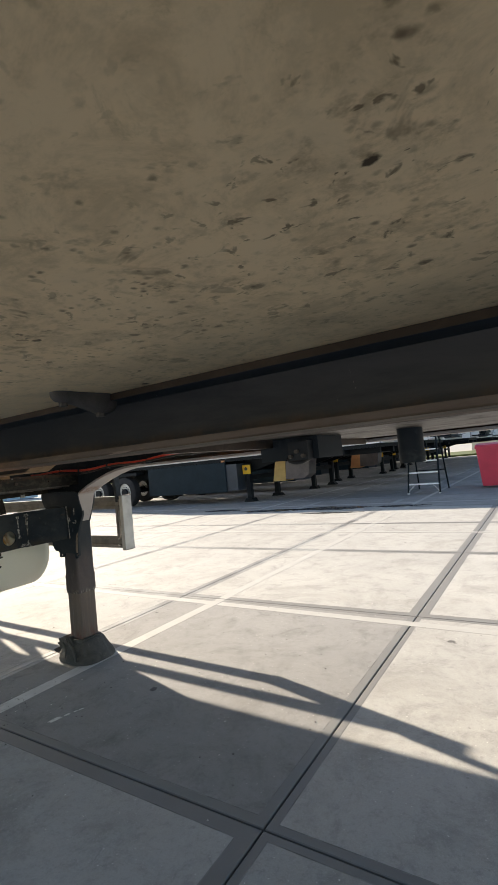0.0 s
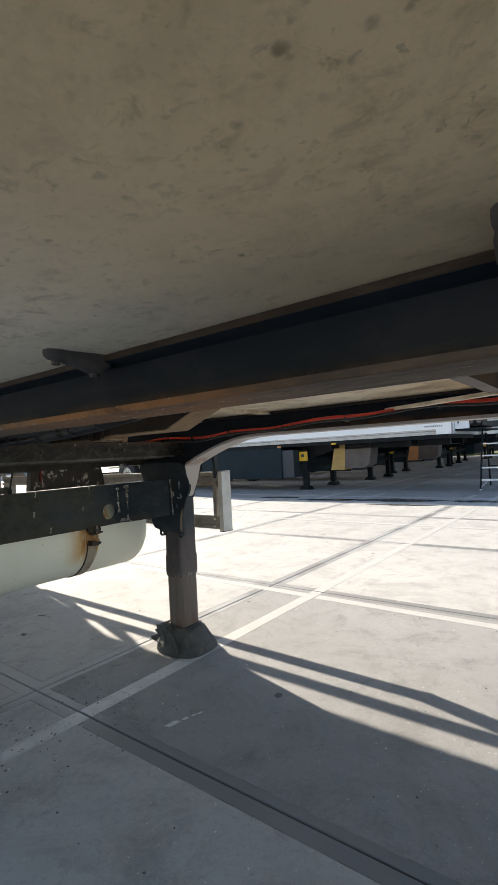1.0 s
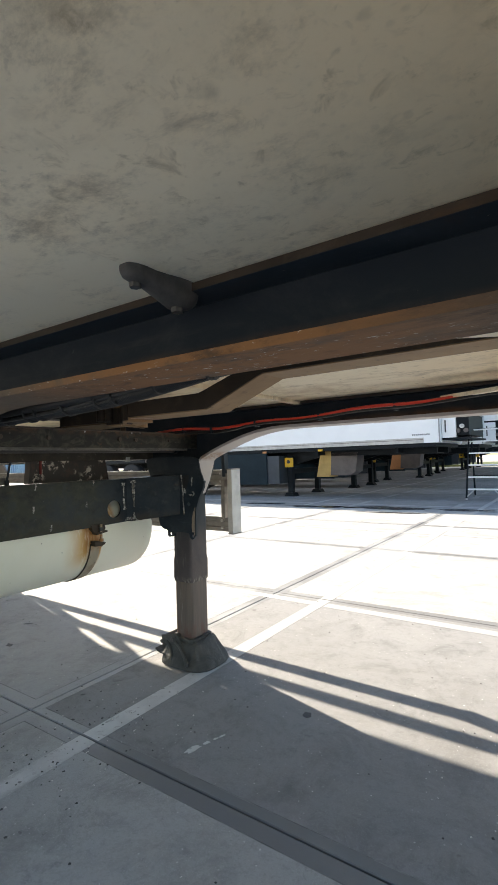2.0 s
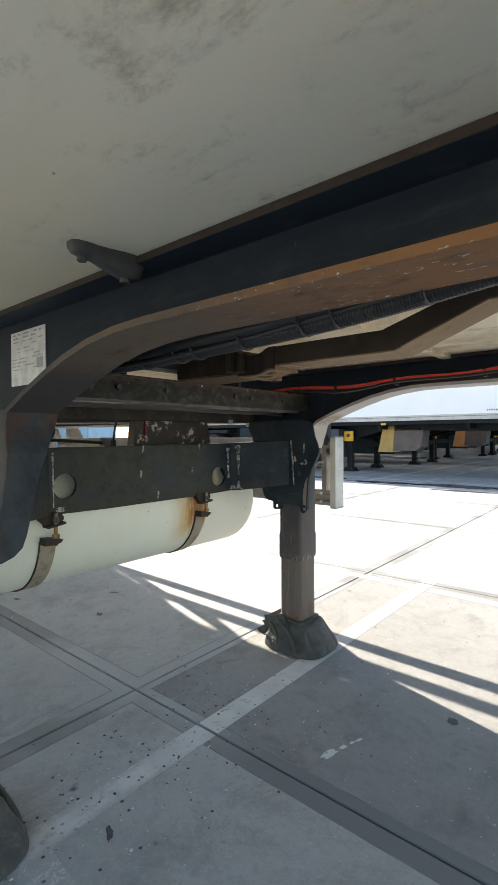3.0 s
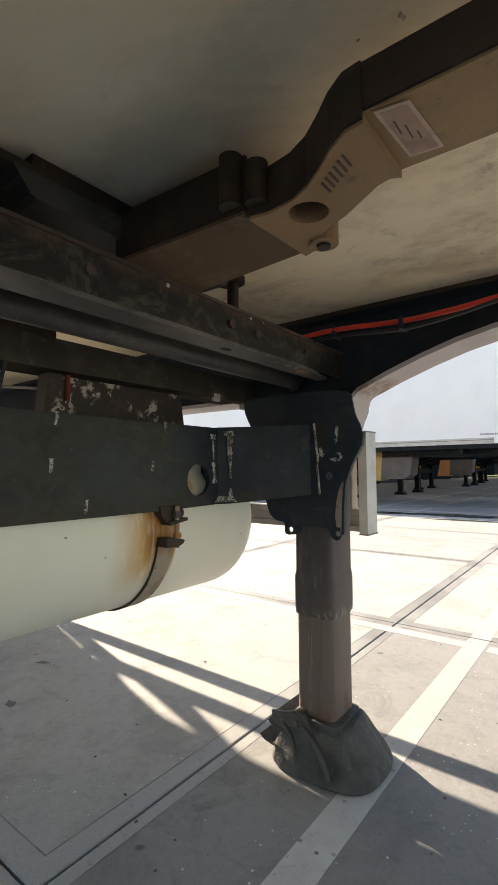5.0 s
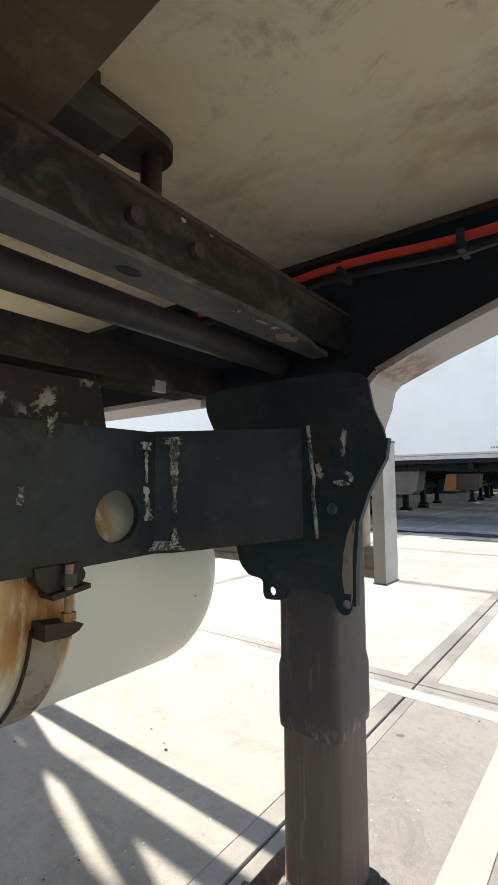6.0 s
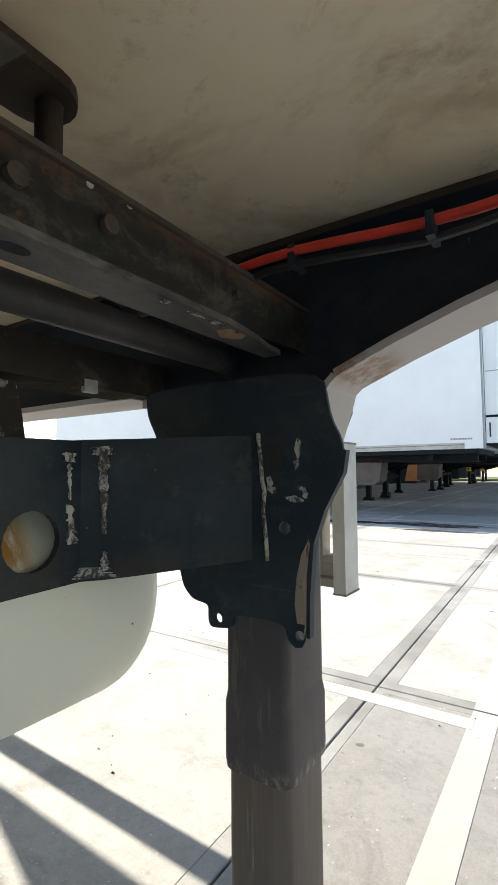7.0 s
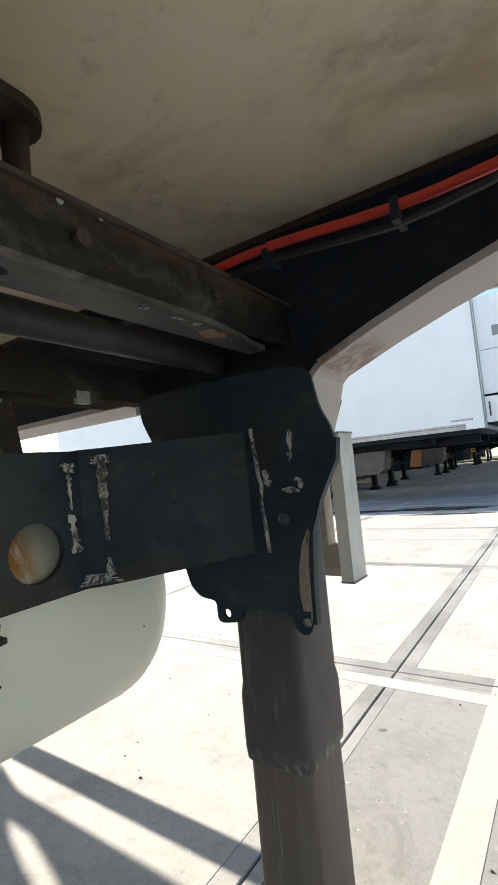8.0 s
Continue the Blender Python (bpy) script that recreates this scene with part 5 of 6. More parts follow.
    for sy in (-1, 1):
        cheek = [(LX - 0.118, 0.045), (LX - 0.03, 0.04), (LX + 0.02, 0.07), (LX + 0.02, 0.10), (LX - 0.012, 0.142), (LX - 0.042, 0.150), (LX - 0.075, 0.138), (LX - 0.122, 0.130), (LX - 0.116, 0.085)]
        part("cheek", prism(cheek, "y", fy + sy * 0.092 - 0.004, fy + sy * 0.092 + 0.004), M_FOOT, f, "torn pivot cheek", bevel=0.002)
    # folds pressed into the flank, and the rim round the tube
    for sy in (-1, 1):
        for pts, r in (([(LX - 0.02, 0.104, 0.112), (LX + 0.02, 0.113, 0.088), (LX + 0.055, 0.126, 0.055), (LX + 0.075, 0.134, 0.020)], 0.008),
                       ([(LX - 0.085, 0.100, 0.104), (LX - 0.050, 0.112, 0.078), (LX - 0.030, 0.126, 0.045), (LX - 0.02, 0.136, 0.014)], 0.009)):
            part("pressed_fold", tube(smooth_line([(x, fy + sy * (o - 0.006), z) for x, o, z in pts], 5), r, 10), M_FOOT, f, "rounded pressed fold", smooth=True)
    part("top_rim", square_tube(LX + 0.004, fy, LHX + 0.016, LHY + 0.014, 0.108, 0.130, 0.02), M_FOOT, f, "bent rim round the tube", bevel=0.004)
    # torn sheet tongues at the back
    for z, w0, w1, dx in ((0.052, -0.118, 0.03, 0.155), (0.088, -0.10, 0.06, 0.140), (0.118, -0.095, 0.075, 0.115)):
        path = [(fx - 0.09, z - 0.004), (fx - dx * 0.85, z), (fx - dx, z + 0.006), (fx - dx - 0.012, z + 0.016)]
        part("torn_tongue", strip(path, fy + w0, fy + w1, 0.004), M_FOOT, f, "torn sheet edge")
    return ob


def foot_shape(cx, cy):
    """A pressed shoe with a rounded base, flat shoulders and dented flanks."""
    bm = bmesh.new()
    levels = ((0.000, 0.152, 0.132, 0.62), (0.006, 0.158, 0.140, 0.62), (0.018, 0.157, 0.139, 0.62), (0.040, 0.143, 0.128, 0.56), (0.066, 0.124, 0.112, 0.48), (0.090, 0.108, 0.100, 0.40), (0.106, 0.100, 0.092, 0.36), (0.115, 0.092, 0.084, 0.34), (0.120, 0.060, 0.066, 0.3))
    rings, n = [], 56
    for li, (z, hx, hy, e) in enumerate(levels):
        ring = []
        for k in range(n):
            a = 2 * math.pi * k / n
            c, d = math.cos(a), math.sin(a)
            x = math.copysign(abs(c) ** e, c) * hx
            y = math.copysign(abs(d) ** e, d) * hy
            mid = math.sin(math.pi * min(1.0, z / 0.116))
            dent = 1 - mid * (0.17 * math.exp(-((a - 4.95) / 0.24) ** 2) + 0.14 * math.exp(-((a - 0.35) / 0.22) ** 2) + 0.12 * math.exp(-((a - 5.7) / 0.2) ** 2) + 0.07 * math.exp(-((a - 2.0) / 0.3) ** 2)) + mid * 0.03 * math.sin(3 * a + 1.0) + 0.012 * mid * math.sin(11 * a + 9 * z)
            dz = (0.010 * math.sin(2 * a + 0.8) + 0.005 * math.sin(7 * a)) if 2 < li < 8 else 0
            ring.append(bm.verts.new((cx + x * dent - 0.16 * z, cy + y * dent, z + dz)))
        rings.append(ring)
    for a, b in zip(rings, rings[1:]):
        for k in range(n):
            bm.faces.new((a[k], a[(k + 1) % n], b[(k + 1) % n], b[k]))
    bm.faces.new(rings[0][::-1])
    bm.faces.new(rings[-1])
    return bm


landing_leg(1, 2.0565, 1.980)
near_leg = landing_leg(-1, 0.598, 0.735)
# its front plate runs on from the rail's flange
bm = bmesh.new()
rows = []
for z, x, y in ((1.034, -2.158, 0.794), (1.010, -2.165, 0.792), (0.97, -2.166, 0.778), (0.94, -2.160, 0.766), (0.89, -2.170, 0.753), (0.84, -2.186, 0.748), (0.785, -2.200, 0.744), (0.74, -2.205, 0.736), (0.71, -2.207, 0.726), (0.692, -2.208, 0.706), (0.682, -2.209, 0.680)):
    rows.append([bm.verts.new(q) for q in ((x + 0.010, 0.674, z), (x + 0.010, y, z), (x + 0.003, y, z), (x + 0.003, 0.674, z))])
for r, q in zip(rows, rows[1:]):
    for k in range(4):
        bm.faces.new((r[k], r[(k + 1) % 4], q[(k + 1) % 4], q[k]))
bm.faces.new(rows[0])
bm.faces.new(rows[-1][::-1])
part("front_plate", bm, M_PLATE, near_leg, "scraped blue-black front plate", smooth=False)
part("side_tab", plate_with_holes([(-2.30, 0.70), (-2.262, 0.70), (-2.258, 0.635), (-2.268, 0.618), (-2.292, 0.618), (-2.30, 0.635)], [(-2.280, 0.634, 0.007)], "y", 0.664, 0.670), M_LEG, near_leg, "rusty holed tab")

# ---- side guard on the far side; the trailer stands a little askew to the slabs, and so does its guard
GX0, GY0, YAW = -2.353, 2.585, -0.029
guard = thing("side_guard", (GX0, GY0, 0.56), "weathered aluminium side guard with an end post under the trailer", "side guard")
part("end_post", box(GX0 - 0.034, GX0, GY0 - 0.085, GY0, 0.575, 0.962), M_ALU, guard, "pale aluminium end post", bevel=0.003)
part("post_cap", box(GX0 - 0.036, GX0 + 0.002, GY0 - 0.087, GY0 + 0.002, 0.962, 0.967), M_ALUDARK, guard, "dark plastic post cap")
part("post_foot", box(GX0 - 0.036, GX0 + 0.002, GY0 - 0.087, GY0 + 0.002, 0.570, 0.575), M_ALUDARK, guard, "dark plastic post foot")
part("post_bracket", box(-2.452, -2.424, GY0 - 0.070, GY0 - 0.022, 0.665, 0.96), M_ALUDARK, guard, "scuffed inner bracket", bevel=0.002)
for z0, z1 in ((0.575, 0.662), (0.866, 0.957)):
    r = part("guard_rail", prism([(GY0 - 0.034, z0), (GY0 - 0.002, z0), (GY0 - 0.002, z1), (GY0 - 0.034, z1), (GY0 - 0.034, z1 - 0.022), (GY0 - 0.022, z1 - 0.028), (GY0 - 0.022, z0 + 0.028), (GY0 - 0.034, z0 + 0.022)], "x", -5.64, -2.392), M_ALUDARK, guard, "grimy guard rail")
    part("top_edge", box(-5.64, -2.392, GY0 - 0.036, GY0, z1, z1 + 0.004), M_ALU, r, "bright worn top edge")
    for zb in (z0 + 0.022, z1 - 0.02):
        part("rail_bolt", rod((-2.475, GY0 - 0.045, zb), (-2.475, GY0 - 0.021, zb), 0.008, 6), M_ALU, guard, "bright bolt")
part("guard_post", box(-5.64, -5.39, GY0 - 0.022, GY0 - 0.003, 0.655, 0.955), M_ALUDARK, guard, "grimy guard post", bevel=0.003)
part("hanger_bracket", prism([(-5.46, 0.961), (-5.17, 0.961), (-5.37, 1.20), (-5.37, FLOOR_Z - 0.012), (-5.52, FLOOR_Z - 0.012)], "y", GY0 - 0.022, GY0 - 0.006), M_ALUDARK, guard, "tapered grimy hanger")
part("rear_gusset", prism([(-5.73, 0.961), (-5.59, 0.961), (-5.82, 1.18), (-5.90, FLOOR_Z - 0.012), (-5.73, FLOOR_Z - 0.012)], "y", GY0 - 0.022, GY0 - 0.006), M_ALUDARK, guard, "slanted grimy gusset")
part("rear_panel", box(-8.9, -5.73, GY0 - 0.022, GY0 - 0.004, 0.46, FLOOR_Z - 0.012), M_ALUDARK, guard, "closed grimy side panel")
part("post_hanger", box(-2.43, -2.39, GY0 - 0.085, GY0 - 0.036, 0.90, 0.94), M_ALUDARK, guard)
part("hanger_strut", prism([(GY0 - 0.085, 0.92), (GY0 - 0.05, 0.92), (GY0 - 0.07, FLOOR_Z), (GY0 - 0.115, FLOOR_Z)], "x", -2.425, -2.40), M_BLACK, guard)
guard.rotation_euler = (0, 0, YAW)

# ================================================================ the row of parked trailers
FY = 11.3


def wheel(parent, x, y, r=0.51, w=0.30):
    bm = bmesh.new()
    n = 36
    prof = [(0.30, 0.0), (0.46, 0.0), (0.505, 0.03), (0.51, 0.06), (0.51, 0.24), (0.505, 0.27), (0.46, 0.30), (0.30, 0.30)]
    rings = [[bm.verts.new((x + rr * math.cos(2 * math.pi * k / n), y + d, r + rr * math.sin(2 * math.pi * k / n))) for k in range(n)] for rr, d in prof]
    for a, b in zip(rings, rings[1:] + rings[:1]):
        for k in range(n):
            bm.faces.new((a[k], a[(k + 1) % n], b[(k + 1) % n], b[k]))
    wh = part("wheel", bm, M_TYRE, parent, "black tyre", smooth=True)
    bm = rod((x, y + 0.06, r), (x, y + 0.12, r), 0.30, 30)
    part("rim", bm, M_RIMS, wh, "silver rim")
    part("hub", rod((x, y - 0.01, r), (x, y + 0.07, r), 0.12, 18), M_DARK, wh, "dark hub")
    for k in range(10):
        a = 2 * math.pi * k / 10
        part("wheel_nut", rod((x + 0.17 * math.cos(a), y + 0.045, r + 0.17 * math.sin(a)), (x + 0.17 * math.cos(a), y + 0.062, r + 0.17 * math.sin(a)), 0.02, 6), M_DARK, wh)


def parked_trailer(x_front, y, first):
    ob = thing("parked_semi_trailer", (x_front - 6.5, y + 1.27, 0), "white refrigerated semi-trailer parked on dark chassis and landing legs", "trailer", "row of parked trailers")
    bx = x_front - 13.3
    part("box_body", box(bx, x_front, y, y + 2.55, 1.30, 3.95), M_WHITE, ob, "white box body", bevel=0.02)
    part("skirt_rail", box(bx, x_front - 0.35, y - 0.012, y, 1.30, 1.42), M_ALU, ob, "bright bottom rail")
    part("skirt_line", box(bx, x_front - 0.35, y - 0.018, y - 0.012, 1.37, 1.385), M_ALUDARK, ob)
    part("corner_post", box(x_front - 0.16, x_front - 0.10, y - 0.008, y, 1.42, 3.93), M_WHITE, ob, "front corner strip")
    part("front_seam", box(x_front - 0.02, x_front + 0.01, y - 0.004, y + 0.004, 1.30, 3.95), M_GREYINK, ob, "dark corner seam")
    # chassis
    part("subframe", box(bx + 0.1, x_front - 0.1, y + 0.02, y + 2.53, 1.21, 1.298), M_DARK, ob, "dark floor frame")
    for yy in (y + 0.62, y + 1.83):
        part("rail", prism([(x_front - 0.2, 1.21), (x_front - 0.2, 1.07), (x_front - 3.2, 1.07), (x_front - 4.0, 0.86), (bx + 0.3, 0.86), (bx + 0.3, 1.21)], "y", yy - 0.06, yy + 0.06), M_DARK, ob, "dark rail")
    for k in range(6):
        xx = x_front - 1.0 - 2.1 * k
        part("cross_bearer", box(xx - 0.04, xx + 0.04, y + 0.1, y + 2.45, 1.10, 1.21), M_DARK, ob)
    lx = x_front - 4.05
    for yy in (y + 0.42, y + 2.05):
        part("landing_leg", box(lx - 0.07, lx + 0.07, yy - 0.07, yy + 0.07, 0.08, 1.1), M_DARK, ob, "dark landing leg")
        part("leg_foot", prism([(lx - 0.17, 0.0), (lx + 0.17, 0.0), (lx + 0.1, 0.1), (lx - 0.1, 0.1)], "y", yy - 0.13, yy + 0.13), M_DARK, ob)
    part("leg_beam", box(lx - 0.05, lx + 0.05, y + 0.42, y + 2.05, 0.62, 0.76), M_DARK, ob)
    part("kingpin_plate", box(x_front - 1.6, x_front - 0.3, y + 0.55, y + 1.98, 1.06, 1.085), M_DARK, ob)
    # side boxes and guards behind the legs
    part("side_panel", box(lx - 3.6, lx - 0.55, y + 0.02, y + 0.10, 0.33, 1.20), M_NAVY, ob, "dark blue side skirt", bevel=0.01)
    part("pallet_box", box(lx - 0.55, lx - 0.17, y + 0.06, y + 0.70, 0.36, 1.12), M_NAVY2, ob, "grey-blue equipment box", bevel=0.02)
    part("control_box", box(lx - 0.14, lx + 0.12, y + 0.32, y + 0.348, 0.80, 1.06), M_YELLOW, ob, "yellow control panel")
    part("control_knob", rod((lx - 0.02, y + 0.31, 0.95), (lx - 0.02, y + 0.322, 0.95), 0.05, 14), M_INK, ob)
    part("marker_lamp", box(lx - 0.65, lx - 0.53, y - 0.01, y + 0.03, 1.20, 1.25), M_ORANGE, ob, "amber marker lamp")
    part("marker_lamp", box(lx + 1.05, lx + 1.17, y - 0.01, y + 0.03, 1.20, 1.25), M_YELLOW, ob, "amber marker lamp")
    for k in range(3):
        xx = x_front - 8.85 - 1.31 * k
        wheel(ob, xx, y + 0.05)
        wheel(ob, xx, y + 2.20)
        part("axle", rod((xx, y + 0.2, 0.51), (xx, y + 2.3, 0.51), 0.07, 10), M_DARK, ob)
    part("mudguard", prism([(x_front - 12.2, 1.04), (x_front - 8.2, 1.04), (x_front - 8.2, 1.14), (x_front - 12.2, 1.14)], "y", y + 0.04, y + 0.4), M_DARK, ob)
    part("rear_bumper", box(bx + 0.02, bx + 0.12, y + 0.1, y + 2.45, 0.5, 0.62), M_DARK, ob)
    # refrigerating unit at the front
    fr = part("cooling_unit", box(x_front + 0.012, x_front + 0.62, y + 0.22, y + 2.33, 1.95, 3.85), M_WHITE, ob, "white cooling unit", bevel=0.06)
    part("unit_seam", box(x_front + 0.03, x_front + 0.60, y + 0.214, y + 0.2195, 2.80, 2.815), M_GREYINK, fr)
    part("unit_badge", box(x_front + 0.28, x_front + 0.42, y + 0.212, y + 0.2195, 3.05, 3.25), M_GREYINK, fr, "small dark badge")
    part("unit_base", box(x_front + 0.012, x_front + 0.56, y + 0.30, y + 2.25, 1.45, 1.95), M_DARK, fr, "open dark unit base")
    part("unit_panel", box(x_front + 0.012, x_front + 0.30, y + 0.20, y + 0.30, 1.40, 1.90), M_WHITE, fr, "white side panel", bevel=0.01)
    part("unit_vent", box(x_front + 0.07, x_front + 0.10, y + 0.194, y + 0.1995, 1.52, 1.80), M_INK, fr)
    for k in range(3):
        part("unit_motor", rod((x_front + 0.34 + 0.08 * k, y + 0.24, 1.55 + 0.1 * (k % 2)), (x_front + 0.34 + 0.08 * k, y + 0.31, 1.55 + 0.1 * (k % 2)), 0.05, 10), M_BROWN if k != 1 else M_LABEL, fr)
    part("unit_shelf", box(x_front + 0.012, x_front + 0.62, y + 0.2, y + 2.3, 1.36, 1.40), M_DARK, fr)
    if first:
        # maker's mark as plain bars
        for k in range(9):
            if k == 4:
                continue
            part("maker_mark", box(x_front - 0.60 + 0.045 * k, x_front - 0.57 + 0.045 * k, y - 0.006, y, 1.475, 1.510), M_GREYINK, ob)
        part("maker_mark", rod((x_front - 0.405, y - 0.006, 1.492), (x_front - 0.405, y, 1.492), 0.020, 14), M_GREYINK, ob)
    return ob





def stowage_box(x, y, light, label):
    """A tapered stowage tub hung between a trailer's legs."""
    ob = thing("stowage_box", (x, y, 0.52), label, "box", "stowage boxes")
    bm = bmesh.new()
    v = [bm.verts.new(p) for p in ((x - 0.06, y, 0.52), (x + 0.34, y, 0.52), (x + 0.38, y, 1.20), (x + 0.08, y, 1.20), (x - 0.06, y + 0.5, 0.52), (x + 0.34, y + 0.5, 0.52), (x + 0.38, y + 0.5, 1.20), (x + 0.08, y + 0.5, 1.20))]
    for f in ((0, 1, 2, 3), (4, 7, 6, 5), (0, 4, 5, 1), (3, 2, 6, 7), (1, 5, 6, 2), (0, 3, 7, 4)):
        bm.faces.new([v[i] for i in f])
    part("end_panel", bm, light, ob, "sunlit end panel", bevel=0.01)
    part("side_panel", prism([(x + 0.345, 0.56), (x + 0.90, 0.56), (x + 1.05, 0.66), (x + 1.12, 1.16), (x + 0.385, 1.16)], "y", y + 0.01, y + 0.5), M_BROWN, ob, "brown-grey side panel", bevel=0.01)
    return ob


master = parked_trailer(-3.08, FY, True)
for k in range(1, 9):
    dx = (0.35, -0.25, 0.6, 0.2, -0.3, 0.45, 0.0, 0.3)[k - 1]
    ob = copy_thing(master, Matrix.Translation(BASE[master.name] + Vector((dx, 3.65 * k, 0))))
stowage_box(-6.35, FY + 0.55, M_BEIGE, "beige and brown stowage box hung under a parked trailer")
stowage_box(-6.40, FY + 6.9, M_ORANGE, "orange and brown stowage box hung under a parked trailer")

# ---- step ladder
lad = thing("step_ladder", (-2.45, 12.0, 0), "black-framed platform step ladder with pale aluminium treads", "ladder")
LXA, LXB, LYA = -2.66, -1.94, 11.72
HT = 1.75
for x in (LXA, LXB):
    part("front_stile", rod((x, LYA, 0.02), (x + 0.05 * (1 if x == LXA else -1), LYA + 0.50, HT), 0.022, 8), M_DARK, lad, "black front stile")
    part("back_stile", rod((x, LYA + 1.15, 0.02), (x + 0.05 * (1 if x == LXA else -1), LYA + 0.62, HT), 0.02, 8), M_DARK, lad, "black back stile")
    part("stile_foot", rod((x, LYA, 0.0), (x, LYA, 0.03), 0.028, 8), M_LABEL, lad)
    part("foot_brace", rod((x, LYA, 0.05), (x + 0.16 * (1 if x == LXA else -1), LYA + 0.08, 0.22), 0.012, 6), M_ALU, lad, "pale foot brace")
for k in range(6):
    z = 0.24 + 0.27 * k
    yy = LYA + 0.50 * z / HT
    part("tread", box(LXA + 0.02, LXB - 0.02, yy - 0.02, yy + 0.10, z - 0.030, z), M_WHITE, lad, "white-edged tread", bevel=0.004)
for z in (0.5, 1.1, 1.6):
    part("back_rung", rod((LXA + 0.02, LYA + 1.15 - 0.53 * z / HT, z), (LXB - 0.02, LYA + 1.15 - 0.53 * z / HT, z), 0.013, 6), M_DARK, lad)

# ---- wheeled bin
binn = thing("wheeled_bin", (-0.93, 12.75, 0), "red plastic wheeled bin with a closed lid", "bin")
bm = bmesh.new()
lo = [bm.verts.new((-0.93 + sx * 0.19, 12.75 + sy * 0.24, 0.05)) for sx, sy in ((-1, -1), (1, -1), (1, 1), (-1, 1))]
hi = [bm.verts.new((-0.93 + sx * 0.25, 12.75 + sy * 0.33, 0.95)) for sx, sy in ((-1, -1), (1, -1), (1, 1), (-1, 1))]
bm.faces.new(lo[::-1])
bm.faces.new(hi)
for k in range(4):
    bm.faces.new((lo[k], lo[(k + 1) % 4], hi[(k + 1) % 4], hi[k]))
part("tub", bm, M_BIN, binn, "tapered red tub", bevel=0.02)
part("rim", box(-1.20, -0.66, 12.40, 13.10, 0.93, 0.98), M_BIN, binn, bevel=0.01)
part("lid", prism([(12.38, 0.98), (13.13, 0.98), (13.09, 1.03), (12.75, 1.06), (12.41, 1.02)], "x", -1.19, -0.67), M_BIN, binn, "domed red lid", bevel=0.01)
part("handle", rod((-1.16, 13.17, 1.0), (-0.70, 13.17, 1.0), 0.018, 8), M_BIN, binn)
for x in (-1.13, -0.73):
    part("bin_wheel", rod((x - 0.025, 13.01, 0.10), (x + 0.025, 13.01, 0.10), 0.10, 18), M_TYRE, binn, "black wheel")

# ---- distance
verge = single("grass_verge", box(-60, 120, 44, 60, -0.5, 0.12), M_GRASS, (20, 52, 0), "strip of rough green grass along the yard's edge", "grass", kind="stuff")


def building(x0, x1, y, h, mat, label, rows, cols):
    ob = thing("building", ((x0 + x1) / 2, y, 0), label, "building", "far buildings")
    part("wall", box(x0, x1, y, y + 14, 0, h), mat, ob)
    part("roof", box(x0 - 0.3, x1 + 0.3, y - 0.3, y + 14.3, h, h + 0.35), M_ALUDARK, ob, "flat dark roof edge")
    for r in range(rows):
        for c in range(cols):
            w = (x1 - x0) / cols
            xa = x0 + w * (c + 0.25)
            z = 1.0 + 3.2 * r
            part("window", box(xa, xa + w * 0.5, y - 0.06, y - 0.002, z, z + 1.5), M_GLASS, ob, "dark window")
    return ob


building(-8, 6, 66, 7.0, M_BUILD, "low beige office building beyond the yard", 2, 6)
building(8, 22, 70, 9.0, M_BUILD2, "white clad warehouse with dark windows", 2, 5)
building(24, 44, 64, 6.5, M_BUILD, "long beige depot building", 2, 8)
building(-60, -34, 74, 8.0, M_BUILD2, "long white warehouse at the yard's far side", 2, 9)
sign = thing("green_sign", (12.0, 58, 0), "bright green board on posts by the grass verge", "sign")
part("board", box(9.5, 14.5, 58, 58.2, 2.2, 5.4), M_GREEN, sign, "green board")
for x in (10.2, 13.8):
    part("post", box(x - 0.1, x + 0.1, 58.05, 58.2, 0, 2.3), M_ALUDARK, sign)


def container(x, y, mat, label):
    ob = thing("shipping_container", (x + 3, y, 0), label, "container", "containers")
    part("shell", box(x, x + 6.06, y, y + 2.44, 0.0, 2.59), mat, ob)
    for k in range(20):
        part("corrugation", box(x + 0.15 + 0.295 * k, x + 0.29 + 0.295 * k, y - 0.03, y - 0.001, 0.15, 2.45), mat, ob)
    return ob


container(-39.6, 20.0, M_BLUE, "blue corrugated shipping container in the far yard")
container(-46.5, 19.0, M_WHITE, "white corrugated shipping container in the far yard")

# ---- marks and grit on the ground
def flat_patch(name, points, mat, label, category):
    x = sum(p[0] for p in points) / len(points)
    y = sum(p[1] for p in points) / len(points)
    return single(name, prism(points, "z", -0.004, 0.0011), mat, (x, y, 0), label, category, kind="structure")


def ragged(cx, cy, a, b, turn, n, rr):
    c, s = math.cos(turn), math.sin(turn)
    out = []
    for k in range(n):
        t = 2 * math.pi * k / n
        u, v = a * rr.uniform(0.55, 1.1) * math.cos(t), b * rr.uniform(0.55, 1.1) * math.sin(t)
        out.append((cx + u * c - v * s, cy + u * s + v * c))
    return out


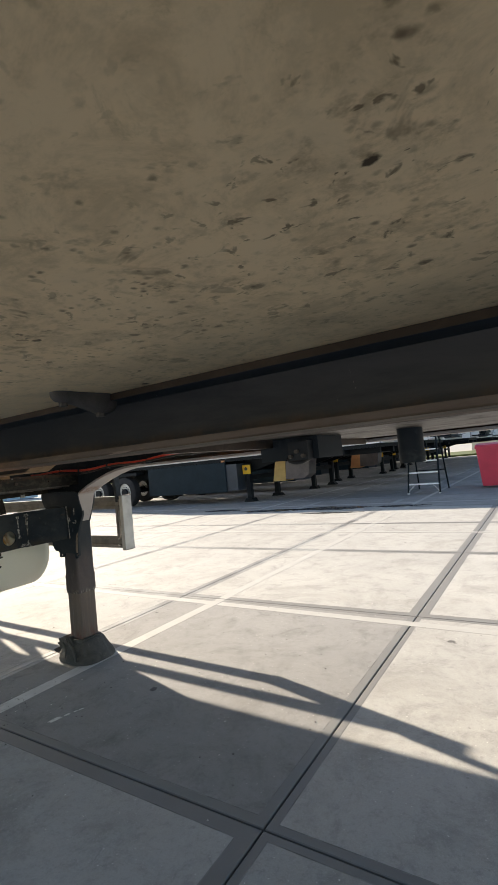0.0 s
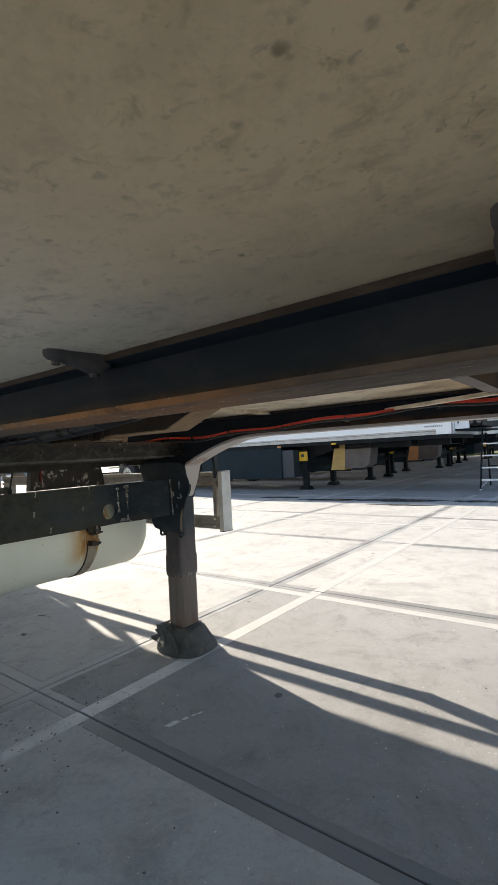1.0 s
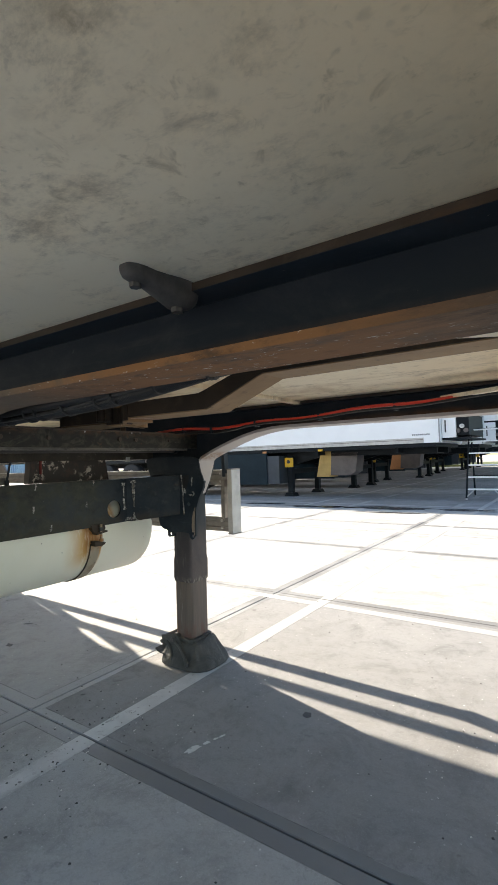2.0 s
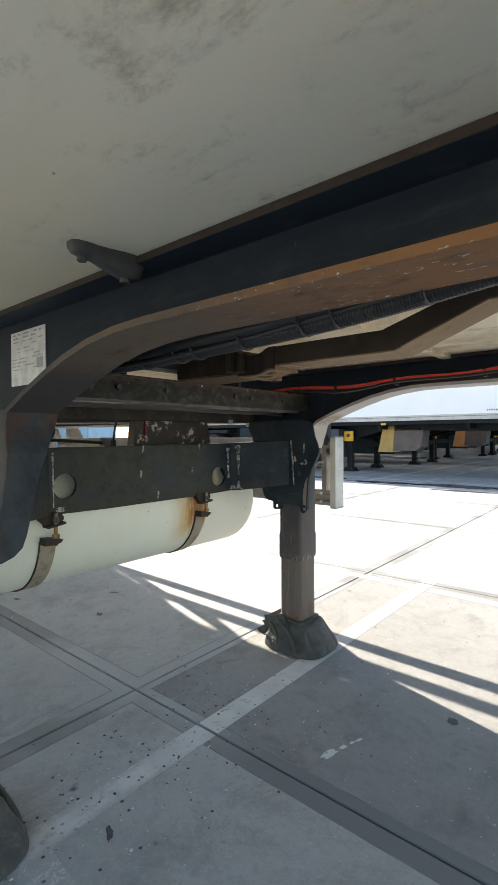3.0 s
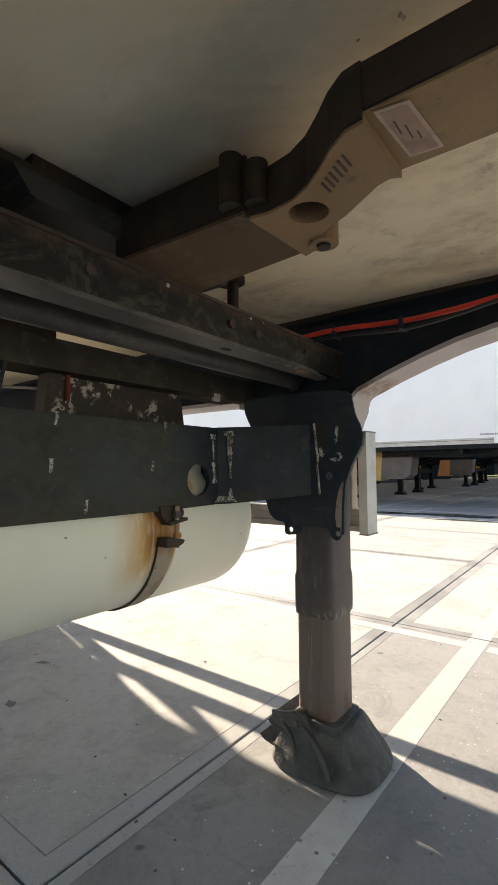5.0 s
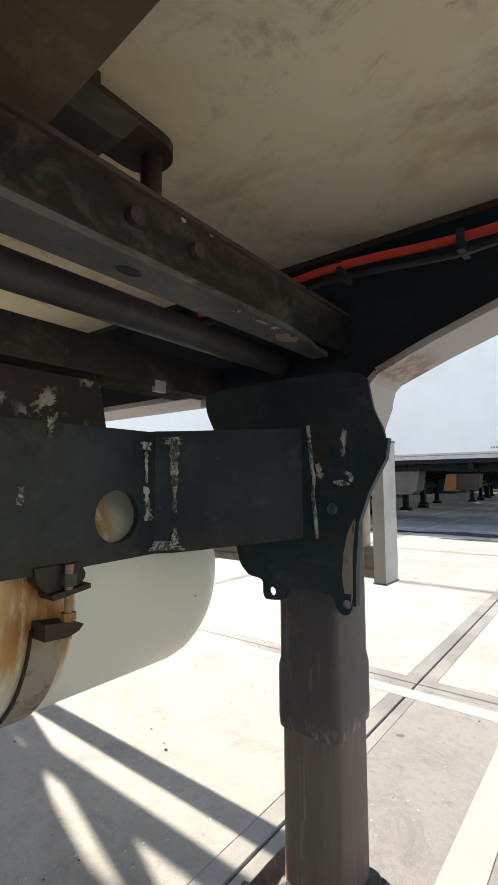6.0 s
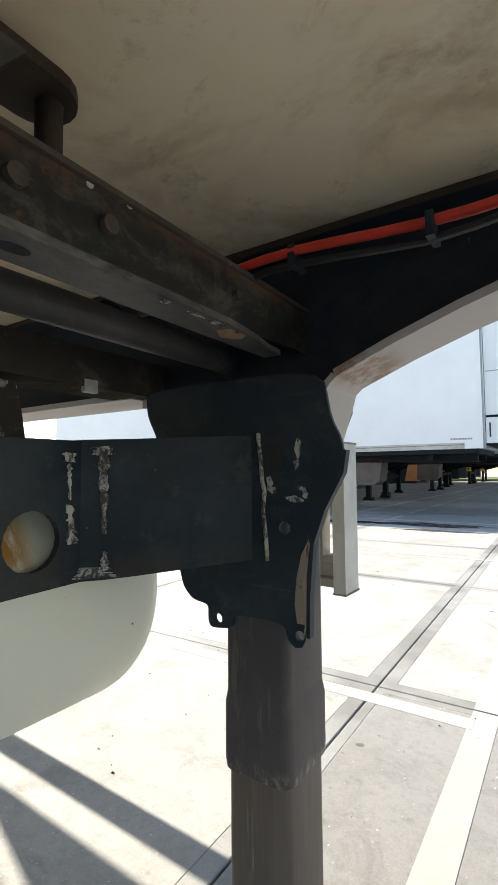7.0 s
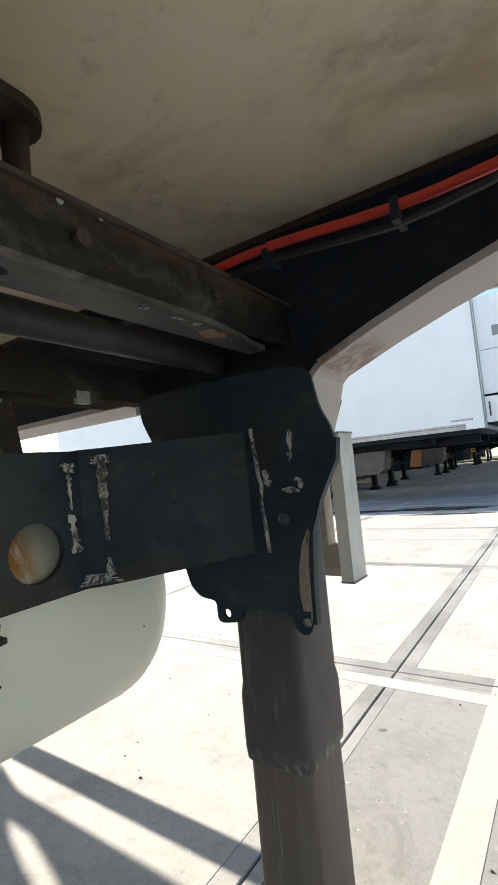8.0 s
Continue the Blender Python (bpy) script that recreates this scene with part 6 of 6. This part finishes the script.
rg = random.Random(21)
for cx, cy, a, b in ((-1.790, 1.463, 0.036, 0.018), (-1.772, 1.520, 0.016, 0.010), (-1.760, 1.555, 0.012, 0.006), (-1.750, 1.580, 0.016, 0.006)):
    flat_patch("paint_smear", ragged(cx, cy, a, b, 1.25, 14, rg), M_LINE, "small smear of white paint on the slab", "paint mark")
for cx, cy, a, b in ((-1.548, 1.873, 0.026, 0.020), (-3.345, 1.658, 0.035, 0.018), (-3.597, 1.92, 0.034, 0.012), (-3.945, 1.481, 0.03, 0.014), (-2.057, 0.865, 0.026, 0.010)):
    flat_patch("oil_spot", ragged(cx, cy, a, b, rg.uniform(0, 3), 14, rg), M_OIL, "small black oil spot soaked into the slab", "stain")
for cx, cy, a, b in ((-3.75, 9.45, 1.15, 0.34), (-2.3, 9.50, 0.6, 0.2), (-5.2, 9.3, 0.8, 0.24), (-3.4, 8.72, 0.7, 0.12), (-6.6, 9.6, 0.7, 0.22)):
    flat_patch("wet_patch", ragged(cx, cy, a, b, 0.05, 26, rg), M_WET, "dark wet patch on the concrete", "puddle")
flat_patch("painted_patch", [(-2.128, 0.752), (-2.04, 0.745), (-1.93, 0.74), (-1.93, 0.66), (-2.128, 0.66)], M_LINE, "faded white cross mark beside the parking line", "road marking")
bm = bmesh.new()
for k in range(420):
    if k < 170:
        x, y = rg.gauss(-2.2, 0.16), rg.gauss(1.15, 0.26)
    else:
        x, y = rg.uniform(-4.2, -0.6), rg.uniform(0.1, 3.6)
    r = rg.uniform(0.0022, 0.0052)
    a0 = rg.uniform(0, 3)
    lo = [bm.verts.new((x + r * rg.uniform(0.6, 1.3) * math.cos(a0 + 1.26 * q), y + r * rg.uniform(0.6, 1.3) * math.sin(a0 + 1.26 * q), 0.001)) for q in range(5)]
    top = bm.verts.new((x, y, 0.001 + r * 0.8))
    for q in range(5):
        bm.faces.new((lo[q], lo[(q + 1) % 5], top))
single("grit", bm, M_GRIT, (-2.2, 1.2, 0), "loose dark and pale grit scattered over the concrete", "grit", kind="stuff")

# ================================================================ concrete slabs
hw, ch = SLAB / 2 - 0.0032, 0.003


def slab_mesh(top, rim_w=0.058):
    me = bpy.data.meshes.new("slab")
    bm = bmesh.new()
    rings = [[bm.verts.new((sx * h, sy * h, z)) for sx, sy in ((-1, -1), (1, -1), (1, 1), (-1, 1))]
             for h, z in ((hw, -0.03), (hw, -ch), (hw - ch, 0.0), (hw - rim_w, 0.0), (hw - rim_w - 0.002, -0.0010), (hw - rim_w - 0.004, 0.0))]
    for a, b, m in zip(rings, rings[1:], (1, 1, 1, 2, 2)):
        for k in range(4):
            bm.faces.new((a[k], a[(k + 1) % 4], b[(k + 1) % 4], b[k])).material_index = m
    bm.faces.new(rings[-1])
    bmesh.ops.recalc_face_normals(bm, faces=bm.faces)
    bm.to_mesh(me)
    bm.free()
    for mat in (top, M_RIM, M_GROOVE):
        me.materials.append(mat)
    return me


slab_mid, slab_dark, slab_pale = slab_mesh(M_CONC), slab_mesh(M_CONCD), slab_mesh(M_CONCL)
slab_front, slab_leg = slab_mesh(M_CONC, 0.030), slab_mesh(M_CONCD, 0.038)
rs = random.Random(8)
for i in range(14):
    for j in range(21):
        sx, sy = GX + SLAB * (i - 7.5), GY + SLAB * (j - 2.5)
        me = rs.choice((slab_mid, slab_mid, slab_mid, slab_pale))
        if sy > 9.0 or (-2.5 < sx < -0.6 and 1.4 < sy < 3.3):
            me = slab_dark if sy > 9.0 else slab_leg     # darker bays beyond y = 9 and the slab beside the leg
        elif sx > -0.7 and sy < 3.3:
            me = slab_front
        elif sx < -2.6 and sy < 3.3:
            me = slab_pale
        ob = new("slab", me)
        ob.parent = ground
        ob.location = (sx, sy, 0.035 + rs.uniform(-0.0004, 0.0004))
        ob.rotation_euler = (0, 0, (math.pi / 2) * rs.randrange(4))
